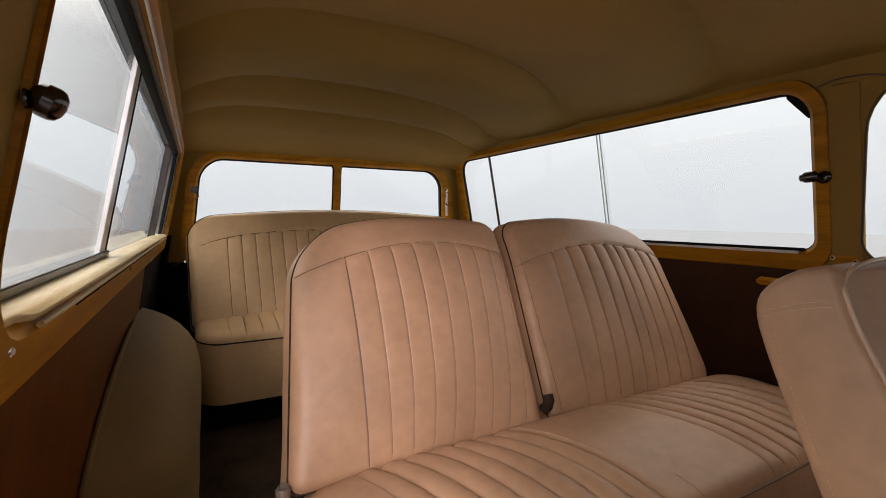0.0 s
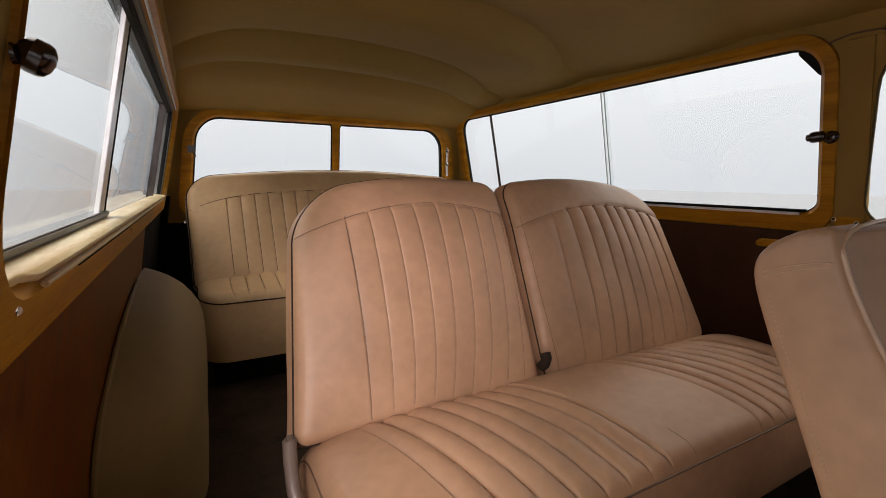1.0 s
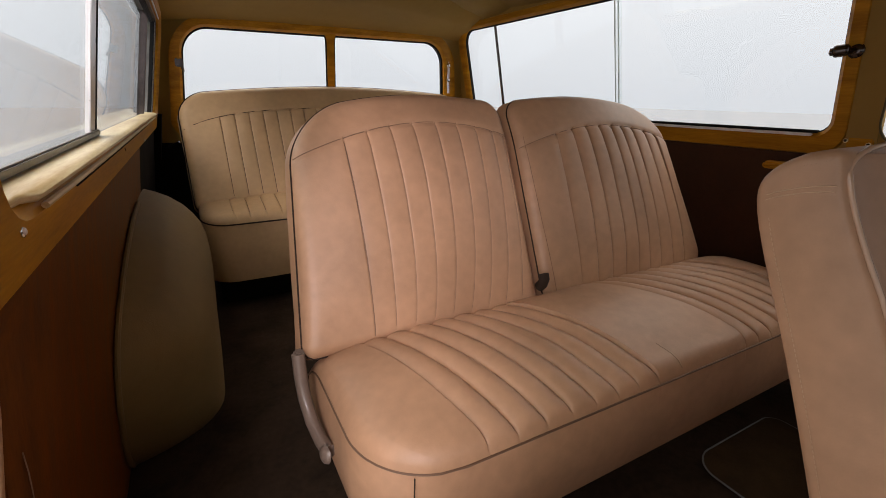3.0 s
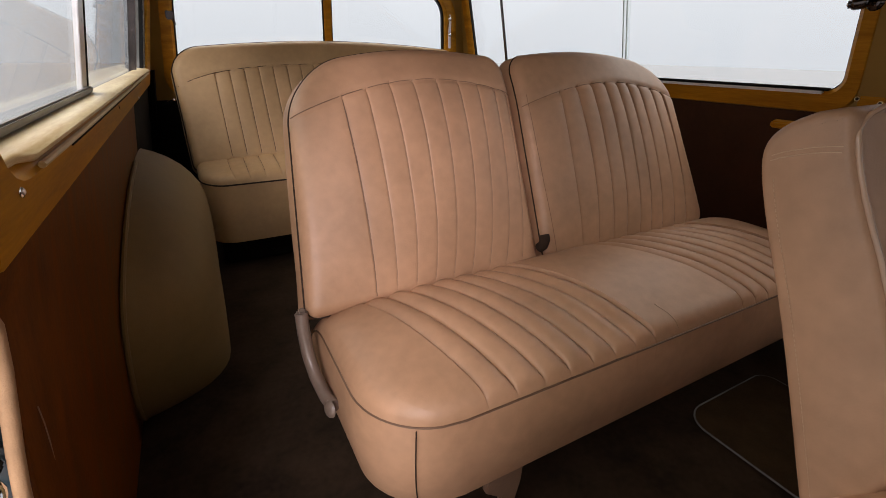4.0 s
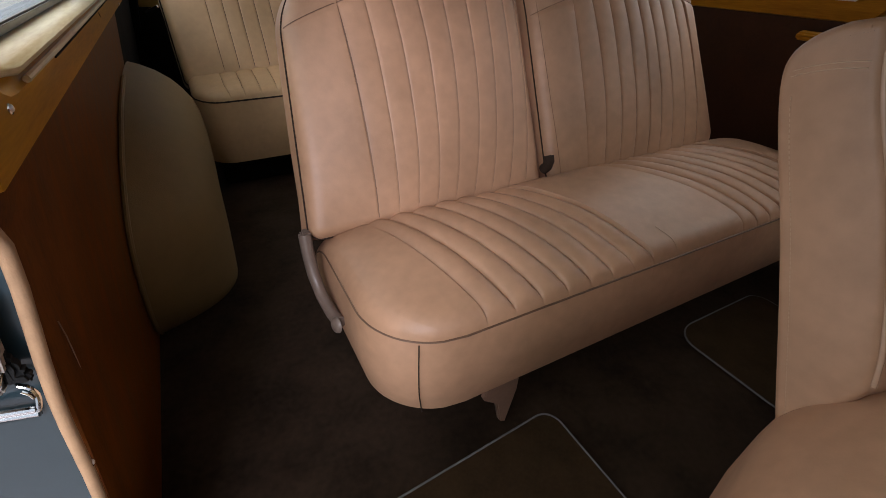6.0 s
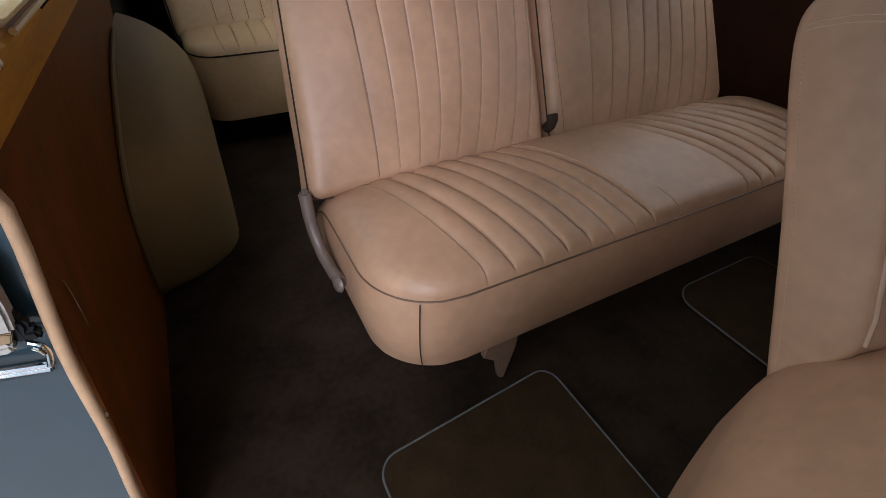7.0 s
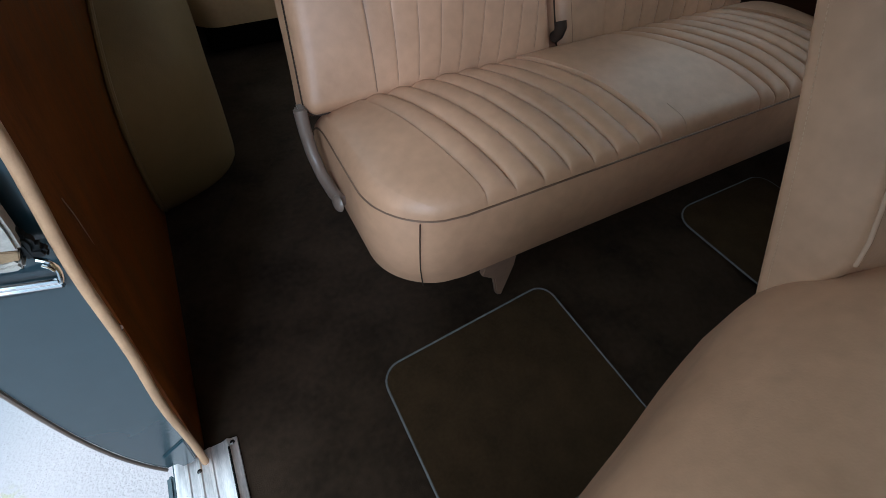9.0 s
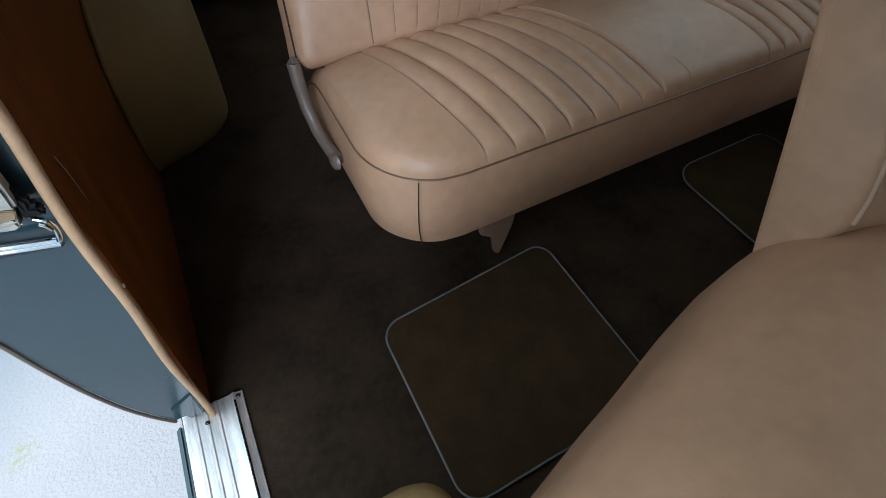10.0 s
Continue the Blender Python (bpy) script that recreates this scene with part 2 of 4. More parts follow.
class Pad:
    """An upholstered panel: w wide (a), h high (b), front at t, with rounded corners, rolled edges, pleats and seams."""

    def __init__(self, w, h, t, radii, edge, place, crown=0.0, pleats=(), top=None, groove=0.006, back=0.0, arch=0.0, start=0.0, puff=1.0, droop=(2, 0.0), knots=None, shoulder=(0.0, 0.0), roll=0.0):
        self.w, self.h, self.t, self.radii, self.edge, self.place = w, h, t, radii, edge, place
        self.crown, self.pleats, self.top, self.groove, self.back, self.arch, self.start = crown, sorted(pleats), top, groove, back, arch, start
        self.puff, self.droop, self.knots, self.shoulder, self.roll = puff, droop, knots, shoulder, roll

    def line(self, a):
        """The seam of the plain top band, drooping towards the ends."""
        return self.top - self.droop[1] * abs(2 * a / self.w - 1.15) ** self.droop[0]

    def fan(self, c, b):
        """Where the column c lies at height b: pleats swing and close up along their run."""
        if not self.knots:
            return c
        levels, table = self.knots
        keys = [0.0, *self.pleats, self.w]
        ends = [float(np.interp(c, keys, [0.0, *row, self.w])) for row in table]
        u, v, w = levels
        p, q, r = ends
        # a parabola through the three levels keeps every pleat smooth
        return p * (b - v) * (b - w) / ((u - v) * (u - w)) + q * (b - u) * (b - w) / ((v - u) * (v - w)) + r * (b - u) * (b - v) / ((w - u) * (w - v))

    def inset(self, b, left):
        bl, br, tl, tr = self.radii
        lo, hi = (bl, tl) if left else (br, tr)
        if b < lo:
            return lo - math.sqrt(max(0, lo * lo - (lo - b) ** 2))
        if b > self.h - hi:
            return hi - math.sqrt(max(0, hi * hi - (b - self.h + hi) ** 2))
        return 0.0

    def inside(self, a, b):
        """Distance to the outline, inwards."""
        bl, br, tl, tr = self.radii
        d = min(a, self.w - a, b, self.h - b)
        for r, ca, cb, sa, sb in ((bl, bl, bl, -1, -1), (br, self.w - br, br, 1, -1), (tl, tl, self.h - tl, -1, 1), (tr, self.w - tr, self.h - tr, 1, 1)):
            if r > 0 and (a - ca) * sa > 0 and (b - cb) * sb > 0:
                d = min(d, r - math.hypot(a - ca, b - cb))
        return max(d, 0.0)

    def fallen(self, b):
        """How far the top band rolls back at height b."""
        return self.roll * max(0, (b - self.top + 0.05) / (self.h - self.top + 0.05)) ** 2 if self.roll else 0.0

    def height(self, a, b, c=None):
        c = a if c is None else c
        d = self.inside(a, b)
        e = self.edge
        z = self.t
        if d < e:
            z -= e - math.sqrt(max(0, e * e - (e - d) ** 2))
        ua, ub = 2 * a / self.w - 1, 2 * b / self.h - 1
        amount, pa, pb = self.crown if isinstance(self.crown, tuple) else (self.crown, 2, 4)
        z += amount * (1 - abs(ua) ** pa) * (1 - abs(ub) ** pb)
        z -= self.fallen(b)
        fade = min(1, d / (e * 0.7 + 1e-6))
        top = self.h if self.top is None else self.line(a)
        if self.start <= b <= top + 1e-6:
            deep = self.groove * (1 if self.top is None else 0.22 + 0.78 * (b / self.top) ** 2)
            for p, q in zip(self.pleats, self.pleats[1:]):
                if p <= c <= q and q - p < 0.1:
                    s = (c - p) / (q - p)
                    z -= deep * fade * (1 - math.sin(math.pi * s) ** 0.5)
                    break
            for p in self.pleats:
                if abs(c - p) < 0.0035:
                    z -= deep * 0.35 * fade * (1 - abs(c - p) / 0.0035)
                    break
        if self.top is not None and abs(b - self.line(a)) < 0.01:
            z -= min(self.groove * 0.8, 0.004) * fade * (1 - abs(b - self.line(a)) / 0.01)
        z += self.puff * 0.0022 * noise.noise(Vector((a * 9, b * 9, self.w * 7 + self.t)))
        return z

    def at(self, a, b, z):
        ua = 2 * a / self.w - 1
        l, r = max(0, 1 - a / (0.68 * self.w)), max(0, 1 - (self.w - a) / (0.68 * self.w))
        fall = self.shoulder[0] * l * l + self.shoulder[1] * r * r
        return self.place(a, b + self.arch * (1 - ua * ua) * b / self.h - fall * (b / self.h) ** 3, z)

    def columns(self):
        w, e = self.w, self.edge
        c = {0.0, w}
        for f in (0.03, 0.1, 0.22, 0.4, 0.65, 1.0):
            c |= {e * f, w - e * f}
        k = int(w / 0.03)
        c |= {w * i / k for i in range(1, k)}
        for p in self.pleats:
            c |= {p - 0.0035, p - 0.0015, p, p + 0.0015, p + 0.0035}
        for p, q in zip(self.pleats, self.pleats[1:]):
            if q - p < 0.1:
                c |= {p + (q - p) * s for s in (0.15, 0.3, 0.5, 0.7, 0.85)}
        c = sorted(x for x in c if 0 <= x <= w)
        return [x for i, x in enumerate(c) if i == 0 or x - c[i - 1] > 0.0012]

    def rows(self):
        h, e = self.h, self.edge
        c = {0.0, h}
        for f in (0.03, 0.1, 0.22, 0.4, 0.65, 1.0):
            c |= {e * f, h - e * f}
        bl, br, tl, tr = self.radii
        for k in range(1, 9):
            f = 1 - math.cos(k / 8 * math.pi / 2)
            c |= {bl * f, br * f, h - tl * f, h - tr * f}
        k = int(h / 0.03)
        c |= {h * i / k for i in range(1, k)}
        if self.top is not None:
            c |= {self.top + 0.004 * k for k in range(-11, 4)}
        c = sorted(x for x in c if 0 <= x <= h)
        return [x for i, x in enumerate(c) if i == 0 or x - c[i - 1] > 0.0012]

    def grid(self):
        cols, rws = self.columns(), self.rows()
        reach = max(1.3 * max(self.radii), 0.05)
        out = []
        for b in rws:
            l, r = self.inset(b, True), self.inset(b, False)
            row = []
            for c in cols:
                a = self.fan(c, b)
                x = a
                if a < reach:
                    x = a + l * (1 - a / reach)
                elif self.w - a < reach:
                    x = a - r * (1 - (self.w - a) / reach)
                row.append((x, b, c))
            out.append(row)
        return out

    def mesh(self):
        g = self.grid()
        nr, nc = len(g), len(g[0])
        vs = [self.at(a, b, self.height(a, b, c)) for row in g for a, b, c in row]
        fs = [(i * nc + j, i * nc + j + 1, (i + 1) * nc + j + 1, (i + 1) * nc + j) for i in range(nr - 1) for j in range(nc - 1)]
        rim = [(0, j) for j in range(nc)] + [(i, nc - 1) for i in range(1, nr)] + [(nr - 1, j) for j in range(nc - 2, -1, -1)] + [(i, 0) for i in range(nr - 2, 0, -1)]
        base = len(vs)
        steps = 4
        for s in range(1, steps + 1):
            for i, j in rim:
                a, b, _ = g[i][j]
                z0 = self.t - self.edge - self.fallen(b)
                f = s / steps
                # the boxing bulges a little and tucks under
                out = 0.006 * math.sin(math.pi * f) - 0.018 * max(0, f - 0.6) + self.puff * 0.003 * math.sin(math.pi * f) * noise.noise(Vector((a * 8, b * 8, f * 2 + self.w)))
                ca, cb = self.w / 2, self.h / 2
                da = out * (1 if a > ca else -1) * min(1, abs(a - ca) / ca * 1.2)
                db = out * (1 if b > cb else -1) * min(1, abs(b - cb) / cb * 1.2)
                vs.append(self.at(a + da, b + db, z0 + (self.back - z0) * f))
        m = len(rim)
        prev = [i * nc + j for i, j in rim]
        for s in range(steps):
            cur = [base + s * m + k for k in range(m)]
            fs += [(prev[k], cur[k], cur[(k + 1) % m], prev[(k + 1) % m]) for k in range(m)]
            prev = cur
        fs.append(tuple(prev))
        return vs, fs

    def rim(self, lift=0.001):
        """The seam round the front, where the piping runs."""
        g = self.grid()
        nr, nc = len(g), len(g[0])
        rim = [(0, j) for j in range(nc)] + [(i, nc - 1) for i in range(1, nr)] + [(nr - 1, j) for j in range(nc - 2, -1, -1)] + [(i, 0) for i in range(nr - 2, 0, -1)]
        pts = []
        for i, j in rim:
            a, b, _ = g[i][j]
            p = Vector(self.at(a, b, self.t - self.edge + lift - self.fallen(b)))
            if not pts or (p - pts[-1]).length > 0.004:
                pts.append(p)
        return pts

    def stitched(self, parent, mat, b0, b1, r=0.0005):
        """A line of thread down every pleat."""
        for c in self.pleats:
            line = []
            for k in range(25):
                b = b0 + (min(b1, self.line(c) if self.top is not None else b1) - b0) * k / 24
                a = self.fan(c, b)
                line.append(self.at(a, b, self.height(a, b, c) + 0.0002))
            cord("stitched_seam", line, r, mat, parent, n=5)

    def seam(self, name, line, r, mat, parent, lift=0.0):
        """A cord along a line of (a, b) on the face."""
        cord(name, [self.at(a, b, self.height(a, b) + lift) for a, b in line], r, mat, parent, n=6)


def inner(z):
    """How far the side lining stands out from the car's middle at height z."""
    return XC + 0.25 - 0.15 * z if z < 0.79 else XC + 0.1315 - 0.20 * (z - 0.79)


def side(sign, y, z, out=0.0):
    """A point of a side wall; sign -1 is the kerb side, out goes towards the street."""
    return Vector((XC + sign * (inner(z) + out), y, z))


def rounded(y0, y1, z0, z1, r, n=7):
    rs = r if isinstance(r, tuple) else (r,) * 4
    pts = []
    for (cy, cz, a0), q in zip(((y1, z0, -90), (y1, z1, 0), (y0, z1, 90), (y0, z0, 180)), rs):
        oy = cy - q if cy == y1 else cy + q
        oz = cz - q if cz == z1 else cz + q
        for k in range(n + 1):
            a = radians(a0 + 90 * k / n)
            pts.append((oy + q * math.cos(a), oz + q * math.sin(a)))
    return pts


def ring(name, profile, mat, parent, put, label=""):
    """A frame: loops of (y, z) outlines with their depth, joined one after the other into a closed band."""
    vs, fs = [], []
    n = len(profile[0][0])
    for loop, out in profile:
        vs += [put(a, b, out) for a, b in loop]
    m = len(profile)
    for i in range(m):
        j = (i + 1) % m
        for k in range(n):
            q = (k + 1) % n
            fs.append((i * n + k, i * n + q, j * n + q, j * n + k))
    return mesh_object(name, vs, fs, mat, parent, label=label)

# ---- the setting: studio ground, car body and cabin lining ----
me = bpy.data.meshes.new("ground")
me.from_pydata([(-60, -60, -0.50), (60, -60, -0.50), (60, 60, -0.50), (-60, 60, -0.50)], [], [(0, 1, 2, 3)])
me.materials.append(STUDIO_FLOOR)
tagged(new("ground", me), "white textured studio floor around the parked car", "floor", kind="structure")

floor = thing("floor", "dark brown carpet on the cabin floor", "floor", kind="structure")
nx, ny = 62, 120
vs, fs = [], []
for i in range(nx + 1):
    for j in range(ny + 1):
        x, y = -0.262 + 1.884 * i / nx, -1.05 + 3.6 * j / ny
        vs.append((x, y, -0.003 + 0.004 * noise.noise((x * 3, y * 3, 0)) + 0.0015 * noise.noise((x * 14, y * 14, 3))))
fs = [(i * (ny + 1) + j, (i + 1) * (ny + 1) + j, (i + 1) * (ny + 1) + j + 1, i * (ny + 1) + j + 1) for i in range(nx) for j in range(ny)]
mesh_object("carpet", vs, fs, CARPET, floor)
box("floor_pan", (-0.262, -1.05, -0.06), (1.622, 2.55, -0.012), BLACK, floor)

# headliner over hidden bows
BOWS = (-0.50, 0.05, 0.56, 1.045, 1.57, 1.98)


def bend(x, v):
    """Bows sweep aft towards their ends."""
    k = float(np.interp(v, (-1.0, 0.05, 0.56, 1.045, 1.57, 1.98, 2.44), (0, 0.12, 0.18, 0.28, 0.30, 0.16, 0)))
    e = max(0, (x - 0.45) / 0.75), max(0, (0.22 - x) / 0.28)
    return v + k * min(e[0], 1.1) ** 2 + 0.5 * k * min(e[1], 1) ** 2


def roof(x, v):
    y = bend(x, v)
    s = abs(x - XC) / 0.77
    z = 1.284 - 0.024 * s ** 4
    if y > 1.9:
        z -= 0.11 * ((y - 1.9) / 0.6) ** 2.3
    if y < -0.3:
        z -= 0.08 * ((-0.3 - y) / 0.7) ** 2
    # the cloth is drawn up to each bow and falls again behind it
    last = max((b for b in BOWS if b <= v), default=-1.1)
    nxt = min((b for b in BOWS if b > v), default=2.45)
    u = (v - last) / (nxt - last)
    lift = max(0, 1 - (v - last) / 0.17) ** 2
    gap = max(0, 1 - (s / 0.97) ** 5)
    return z + 0.060 * gap * max(u ** 3 if nxt < 2.4 else 0, lift if last > -1.1 else 0)


vs, fs = [], []
xs = [XC + 0.728 * math.sin(radians(-90 + 180 * i / 60)) for i in range(61)]
ys = sorted({-1.0 + 3.44 * j / 90 for j in range(91)} | {b + d for b in BOWS for d in (-0.06, -0.03, -0.01, -0.0001, 0.006, 0.014, 0.024, 0.036, 0.05, 0.07, 0.10, 0.15, 0.20)})
for x in xs:
    for y in ys:
        vs.append((x, bend(x, y), roof(x, y)))
n = len(ys)
fs = [(i * n + j, (i + 1) * n + j, (i + 1) * n + j + 1, i * n + j + 1) for i in range(60) for j in range(n - 1)]
mesh_object("ceiling", vs, fs, HEADLINER)
tagged(bpy.data.objects["ceiling"], "brown cloth headliner stretched over curved roof bows", "ceiling", kind="structure")
# roof skin
vs = [(XC + (x - XC) * 1.12, y, 1.40 - 0.10 * (abs(x - XC) / 0.8) ** 4 - 0.10 * max(0, (y - 2.1) / 0.42) ** 2 - 0.06 * max(0, (-0.4 - y) / 0.6) ** 2) for x in xs[::3] for y in ys[::3]]
n = len(ys[::3])
fs = [(i * n + j, (i + 1) * n + j, (i + 1) * n + j + 1, i * n + j + 1) for i in range(20) for j in range(n - 1)]
mesh_object("roof_panel", vs, fs, TEAL)
tagged(bpy.data.objects["roof_panel"], "dark teal painted steel roof of the car", "roof", kind="structure")


def sheet(name, sign, y0, y1, zs, mat, parent, out0=0.0, out1=0.02, label=""):
    """A strip of side wall that follows the body's lean, with thickness."""
    loop = [side(sign, y0, z, out0) for z in zs] + [side(sign, y0, z, out1) for z in reversed(zs)]
    return prism(name, loop, (0, y1 - y0, 0), mat, parent, label=label)


WIN = dict(y1=2.37, z0=0.797, z1=1.222)


def steps(first, last, n):
    return [first + (last - first) * k / (n - 1) for k in range(n)]


def side_wall(sign, name, window_name, split, quarter, y0, stile, wall0, dep, z1):
    front = y0
    wall = thing(name, "cabin side lined with varnished wood and brown cloth", "wall", kind="structure")
    low = [0.0, 0.15, 0.3, 0.45, 0.6, 0.745]
    if sign < 0:
        low = [0.0, 0.15, 0.3, 0.45, 0.58, 0.63, 0.66, 0.69, 0.72, 0.745]
        cols = []
        for z in low:
            y = 0.432 - 0.13 * min(1, max(0, (z - 0.69) / 0.14))
            cols.append([(y, 0.020 * z + 0.002), (y + 0.02, 0.011 * z), (y + 0.05, 0.003 * z), (y + 0.09, 0.0), (1.62, 0.0), (1.62, 0.035), (y, 0.035)])
        n = len(cols[0])
        fs = [(i * n + q, i * n + (q + 1) % n, (i + 1) * n + (q + 1) % n, (i + 1) * n + q) for i in range(len(low) - 1) for q in range(n)]
        fs += [tuple(range(n))[::-1], tuple((len(low) - 1) * n + q for q in range(n))]
        mesh_object("lower_panel", [side(sign, y, z, o) for z, col in zip(low, cols) for y, o in col], fs, MAHOGANY, wall, label="dark reddish varnished wood panel")
    else:
        # The street side panel is darker than the kerb side's.
        sheet("lower_panel", sign, 0.432, 1.62, low, PANEL_DARK, wall, label="plain dark brown panel")
    # Black from here aft: the deep shade beside the rear seat, as colour.
    sheet("rear_shade_panel", sign, 1.621, 2.55, low, BLACK, wall, 0.002, 0.02, label="panel painted black for the deep shade beside the rear seat")
    # upper lining round the opening
    hole = rounded(y0 - 0.02, WIN["y1"] + 0.02, WIN["z0"] - 0.02, z1 + 0.015, 0.08)
    edge = rounded(wall0, 2.60, 0.744, 1.33, 0.002)
    put = lambda y, z, o: side(sign, y, z, o)
    ring("upper_lining", [(hole, 0.0), (edge, 0.0), (edge, 0.055 * dep), (hole, 0.055 * dep)], HEADLINER, wall, put)
    # outer skin with its own opening
    skin_edge = rounded(wall0 + 0.05, 2.62, 0.70, 1.36, 0.002)
    skin_hole = rounded(y0 - 0.005, WIN["y1"] + 0.01, WIN["z0"] - 0.01, z1 + 0.01, 0.08)
    ring("body_skin", [(skin_hole, 0.058 * dep), (skin_edge, 0.072), (skin_edge, 0.078), (skin_hole, 0.006 + 0.058 * dep)], TEAL, wall, put, "dark teal painted steel")
    prism("lower_skin", [side(sign, 0.46, z, o) for z, o in ((0.02, 0.018), (0.13, 0.07), (0.25, 0.103), (0.40, 0.123), (0.55, 0.118), (0.70, 0.08))]
          + [side(sign, 0.46, z, o) for z, o in ((0.70, 0.07), (0.55, 0.108), (0.40, 0.113), (0.25, 0.093), (0.13, 0.06), (0.02, 0.008))], (0, 2.2, 0), TEAL, wall)
    # window with its wooden frame
    win = thing(window_name, "long sliding side window in a varnished wood frame", "window", kind="structure")
    a, b, c, d = y0, WIN["y1"], WIN["z0"], z1
    foot = 0.008 if sign < 0 else 0.07
    outer = rounded(a - stile, b + 0.06, c - 0.058, d + 0.037, (0.09, 0.11, 0.11, foot))
    near = rounded(a - stile + 0.004, b + 0.056, c - 0.054, d + 0.033, (0.086, 0.106, 0.106, foot - 0.004))
    lip = rounded(a - 0.010, b + 0.012, c - 0.010, d + 0.010, (0.075, 0.085, 0.085, 0.085 if sign < 0 else 0.045))
    inn = rounded(a, b, c, d, (0.065, 0.075, 0.075, 0.080 if sign < 0 else 0.035))
    ring("window_frame", [(outer, 0.003), (near, -0.010), (lip, -0.014), (inn, -0.004), (inn, 0.050 * dep), (outer, 0.050 * dep)], MAPLE, win, put, "amber varnished wood frame")
    g1 = rounded(a - 0.001, b + 0.001, c - 0.001, d + 0.001, (0.065, 0.075, 0.075, 0.036))
    g2 = rounded(a + 0.004, b - 0.004, c + 0.004, d - 0.004, (0.061, 0.071, 0.071, 0.031))
    g0 = rounded(a - 0.0025, b + 0.0025, c - 0.0025, d + 0.0025, (0.066, 0.076, 0.076, 0.037))
    if sign > 0:
        ring("gasket", [(g0, 0.0005), (g1, 0.0), (g2, 0.003), (g2, 0.048 * dep), (g1, 0.048 * dep)], RUBBER, win, put, "black rubber glass channel")
    else:
        ring("gasket", [(g1, 0.004), (g2, 0.006), (g2, 0.048 * dep), (g1, 0.048 * dep)], CHANNEL, win, put, "dull metal glass channel")
        box("lower_channel", (a + 0.02, 0.018, c + 0.011), (split, 0.026, c + 0.022), CHANNEL, win, 0.002, "black rubber channel under the glass", lambda y, o, z: side(sign, y, z, o))
        box("upper_channel", (a + 0.02, 0.012, d - 0.022), (b - 0.02, 0.024, d - 0.006), RUBBER, win, 0.002, "black rubber channel over the glass", lambda y, o, z: side(sign, y, z, o))
        box("edge_strip", (a + 0.05, -0.0065, d - 0.006), (b - 0.04, -0.0035, d + 0.001), BRIGHT_STRIP, win, 0.0005, "bright metal strip over the glass", lambda y, o, z: side(sign, y, z, o))
    # sill strip, worn pale
    if sign < 0:
        slab = [(0.030, 0.8085), (0.0, 0.8065), (-0.0105, 0.8050), (-0.0150, 0.8020), (-0.0152, 0.7985), (-0.012, 0.796), (0.030, 0.796)]
        ends = [(0.392, 0.3), (0.46, 0.35), (0.475, 1.0), (0.9, 1.0), (1.6, 0.97), (2.28, 0.95), (2.31, 0.6)]
        vs = [side(sign, y, 0.803 + (z - 0.803) * min(1, k + 0.4), o if o > 0 else o * k) for y, k in ends for o, z in slab]
        n = len(slab)
        fs = [(i * n + q, i * n + (q + 1) % n, (i + 1) * n + (q + 1) % n, (i + 1) * n + q) for i in range(len(ends) - 1) for q in range(n)]
        fs += [tuple(range(n))[::-1], tuple((len(ends) - 1) * n + q for q in range(n))]
        mesh_object("window_sill", vs, fs, MAPLE_PALE, win, label="pale worn wooden sill with a rounded lip")
        cord("bead", [side(sign, y, 0.7925 - 0.002 * math.sin(y * 2.0), -0.0150) for y in steps(0.485, 2.15, 24)], 0.0030, MAPLE_PALE, win, n=8, label="pale rounded bead along the rail")
        cord("joint", [side(sign, y, 0.7865 - 0.002 * math.sin(y * 2.0), -0.0146) for y in steps(0.62, 1.75, 12)], 0.0011, BLACK, win, n=5, label="dark joint under the sill")
        for y, mat in ((2.285, RUBBER), (2.302, BRIGHT_STRIP), (2.318, RUBBER), (2.338, BRIGHT_STRIP)):
            box("upright_channel", (y, 0.006, c + 0.012), (y + 0.008, 0.020, d - 0.02), mat, win, 0.001, "narrow upright glass channel", lambda y, o, z: side(sign, y, z, o))
        dome("plugged_hole", side(sign, 1.10, 0.776, -0.0138), 0.0045, (1, 0, 0.1), BLACK, win, 0.2)
    else:
        box("window_sill", (front + 0.036, -0.0168, c - 0.009), (2.31, -0.006, c - 0.001), BRIGHT_STRIP, win, 0.002, "thin bright metal sill strip", lambda y, o, z: side(sign, y, z, o))
        box("lower_seal", (front + 0.024, -0.0125, c - 0.0005), (2.31, 0.004, c + 0.0075), RUBBER, win, 0.002, "black rubber seal under the glass", lambda y, o, z: side(sign, y, z, o))
    for k, (p, q, o) in enumerate(((a, split + 0.012, 0.031), (split - 0.012, quarter, 0.041), (quarter, b, 0.036))):
        box("pane", (p, o * dep, c), (q, (o + 0.004) * dep, d), GLASS, win, 0.0, "", lambda y, o, z: side(sign, y, z, o))
    if sign > 0:
        for k in (0.0, 0.016):
            box("glass_edge", (split + k, 0.028 * dep, c + 0.004), (split + k + 0.0025, 0.044 * dep, d - 0.004), GLASS_EDGE, win, 0.0, "pale ground edge of the sliding glass", lambda y, o, z: side(sign, y, z, o))
        box("rail_end", (0.503, -0.0125, 0.757), (0.5585, -0.0065, 0.790), MAPLE, win, 0.003, "short varnished rail running on to the door", lambda y, o, z: side(sign, y, z, o))
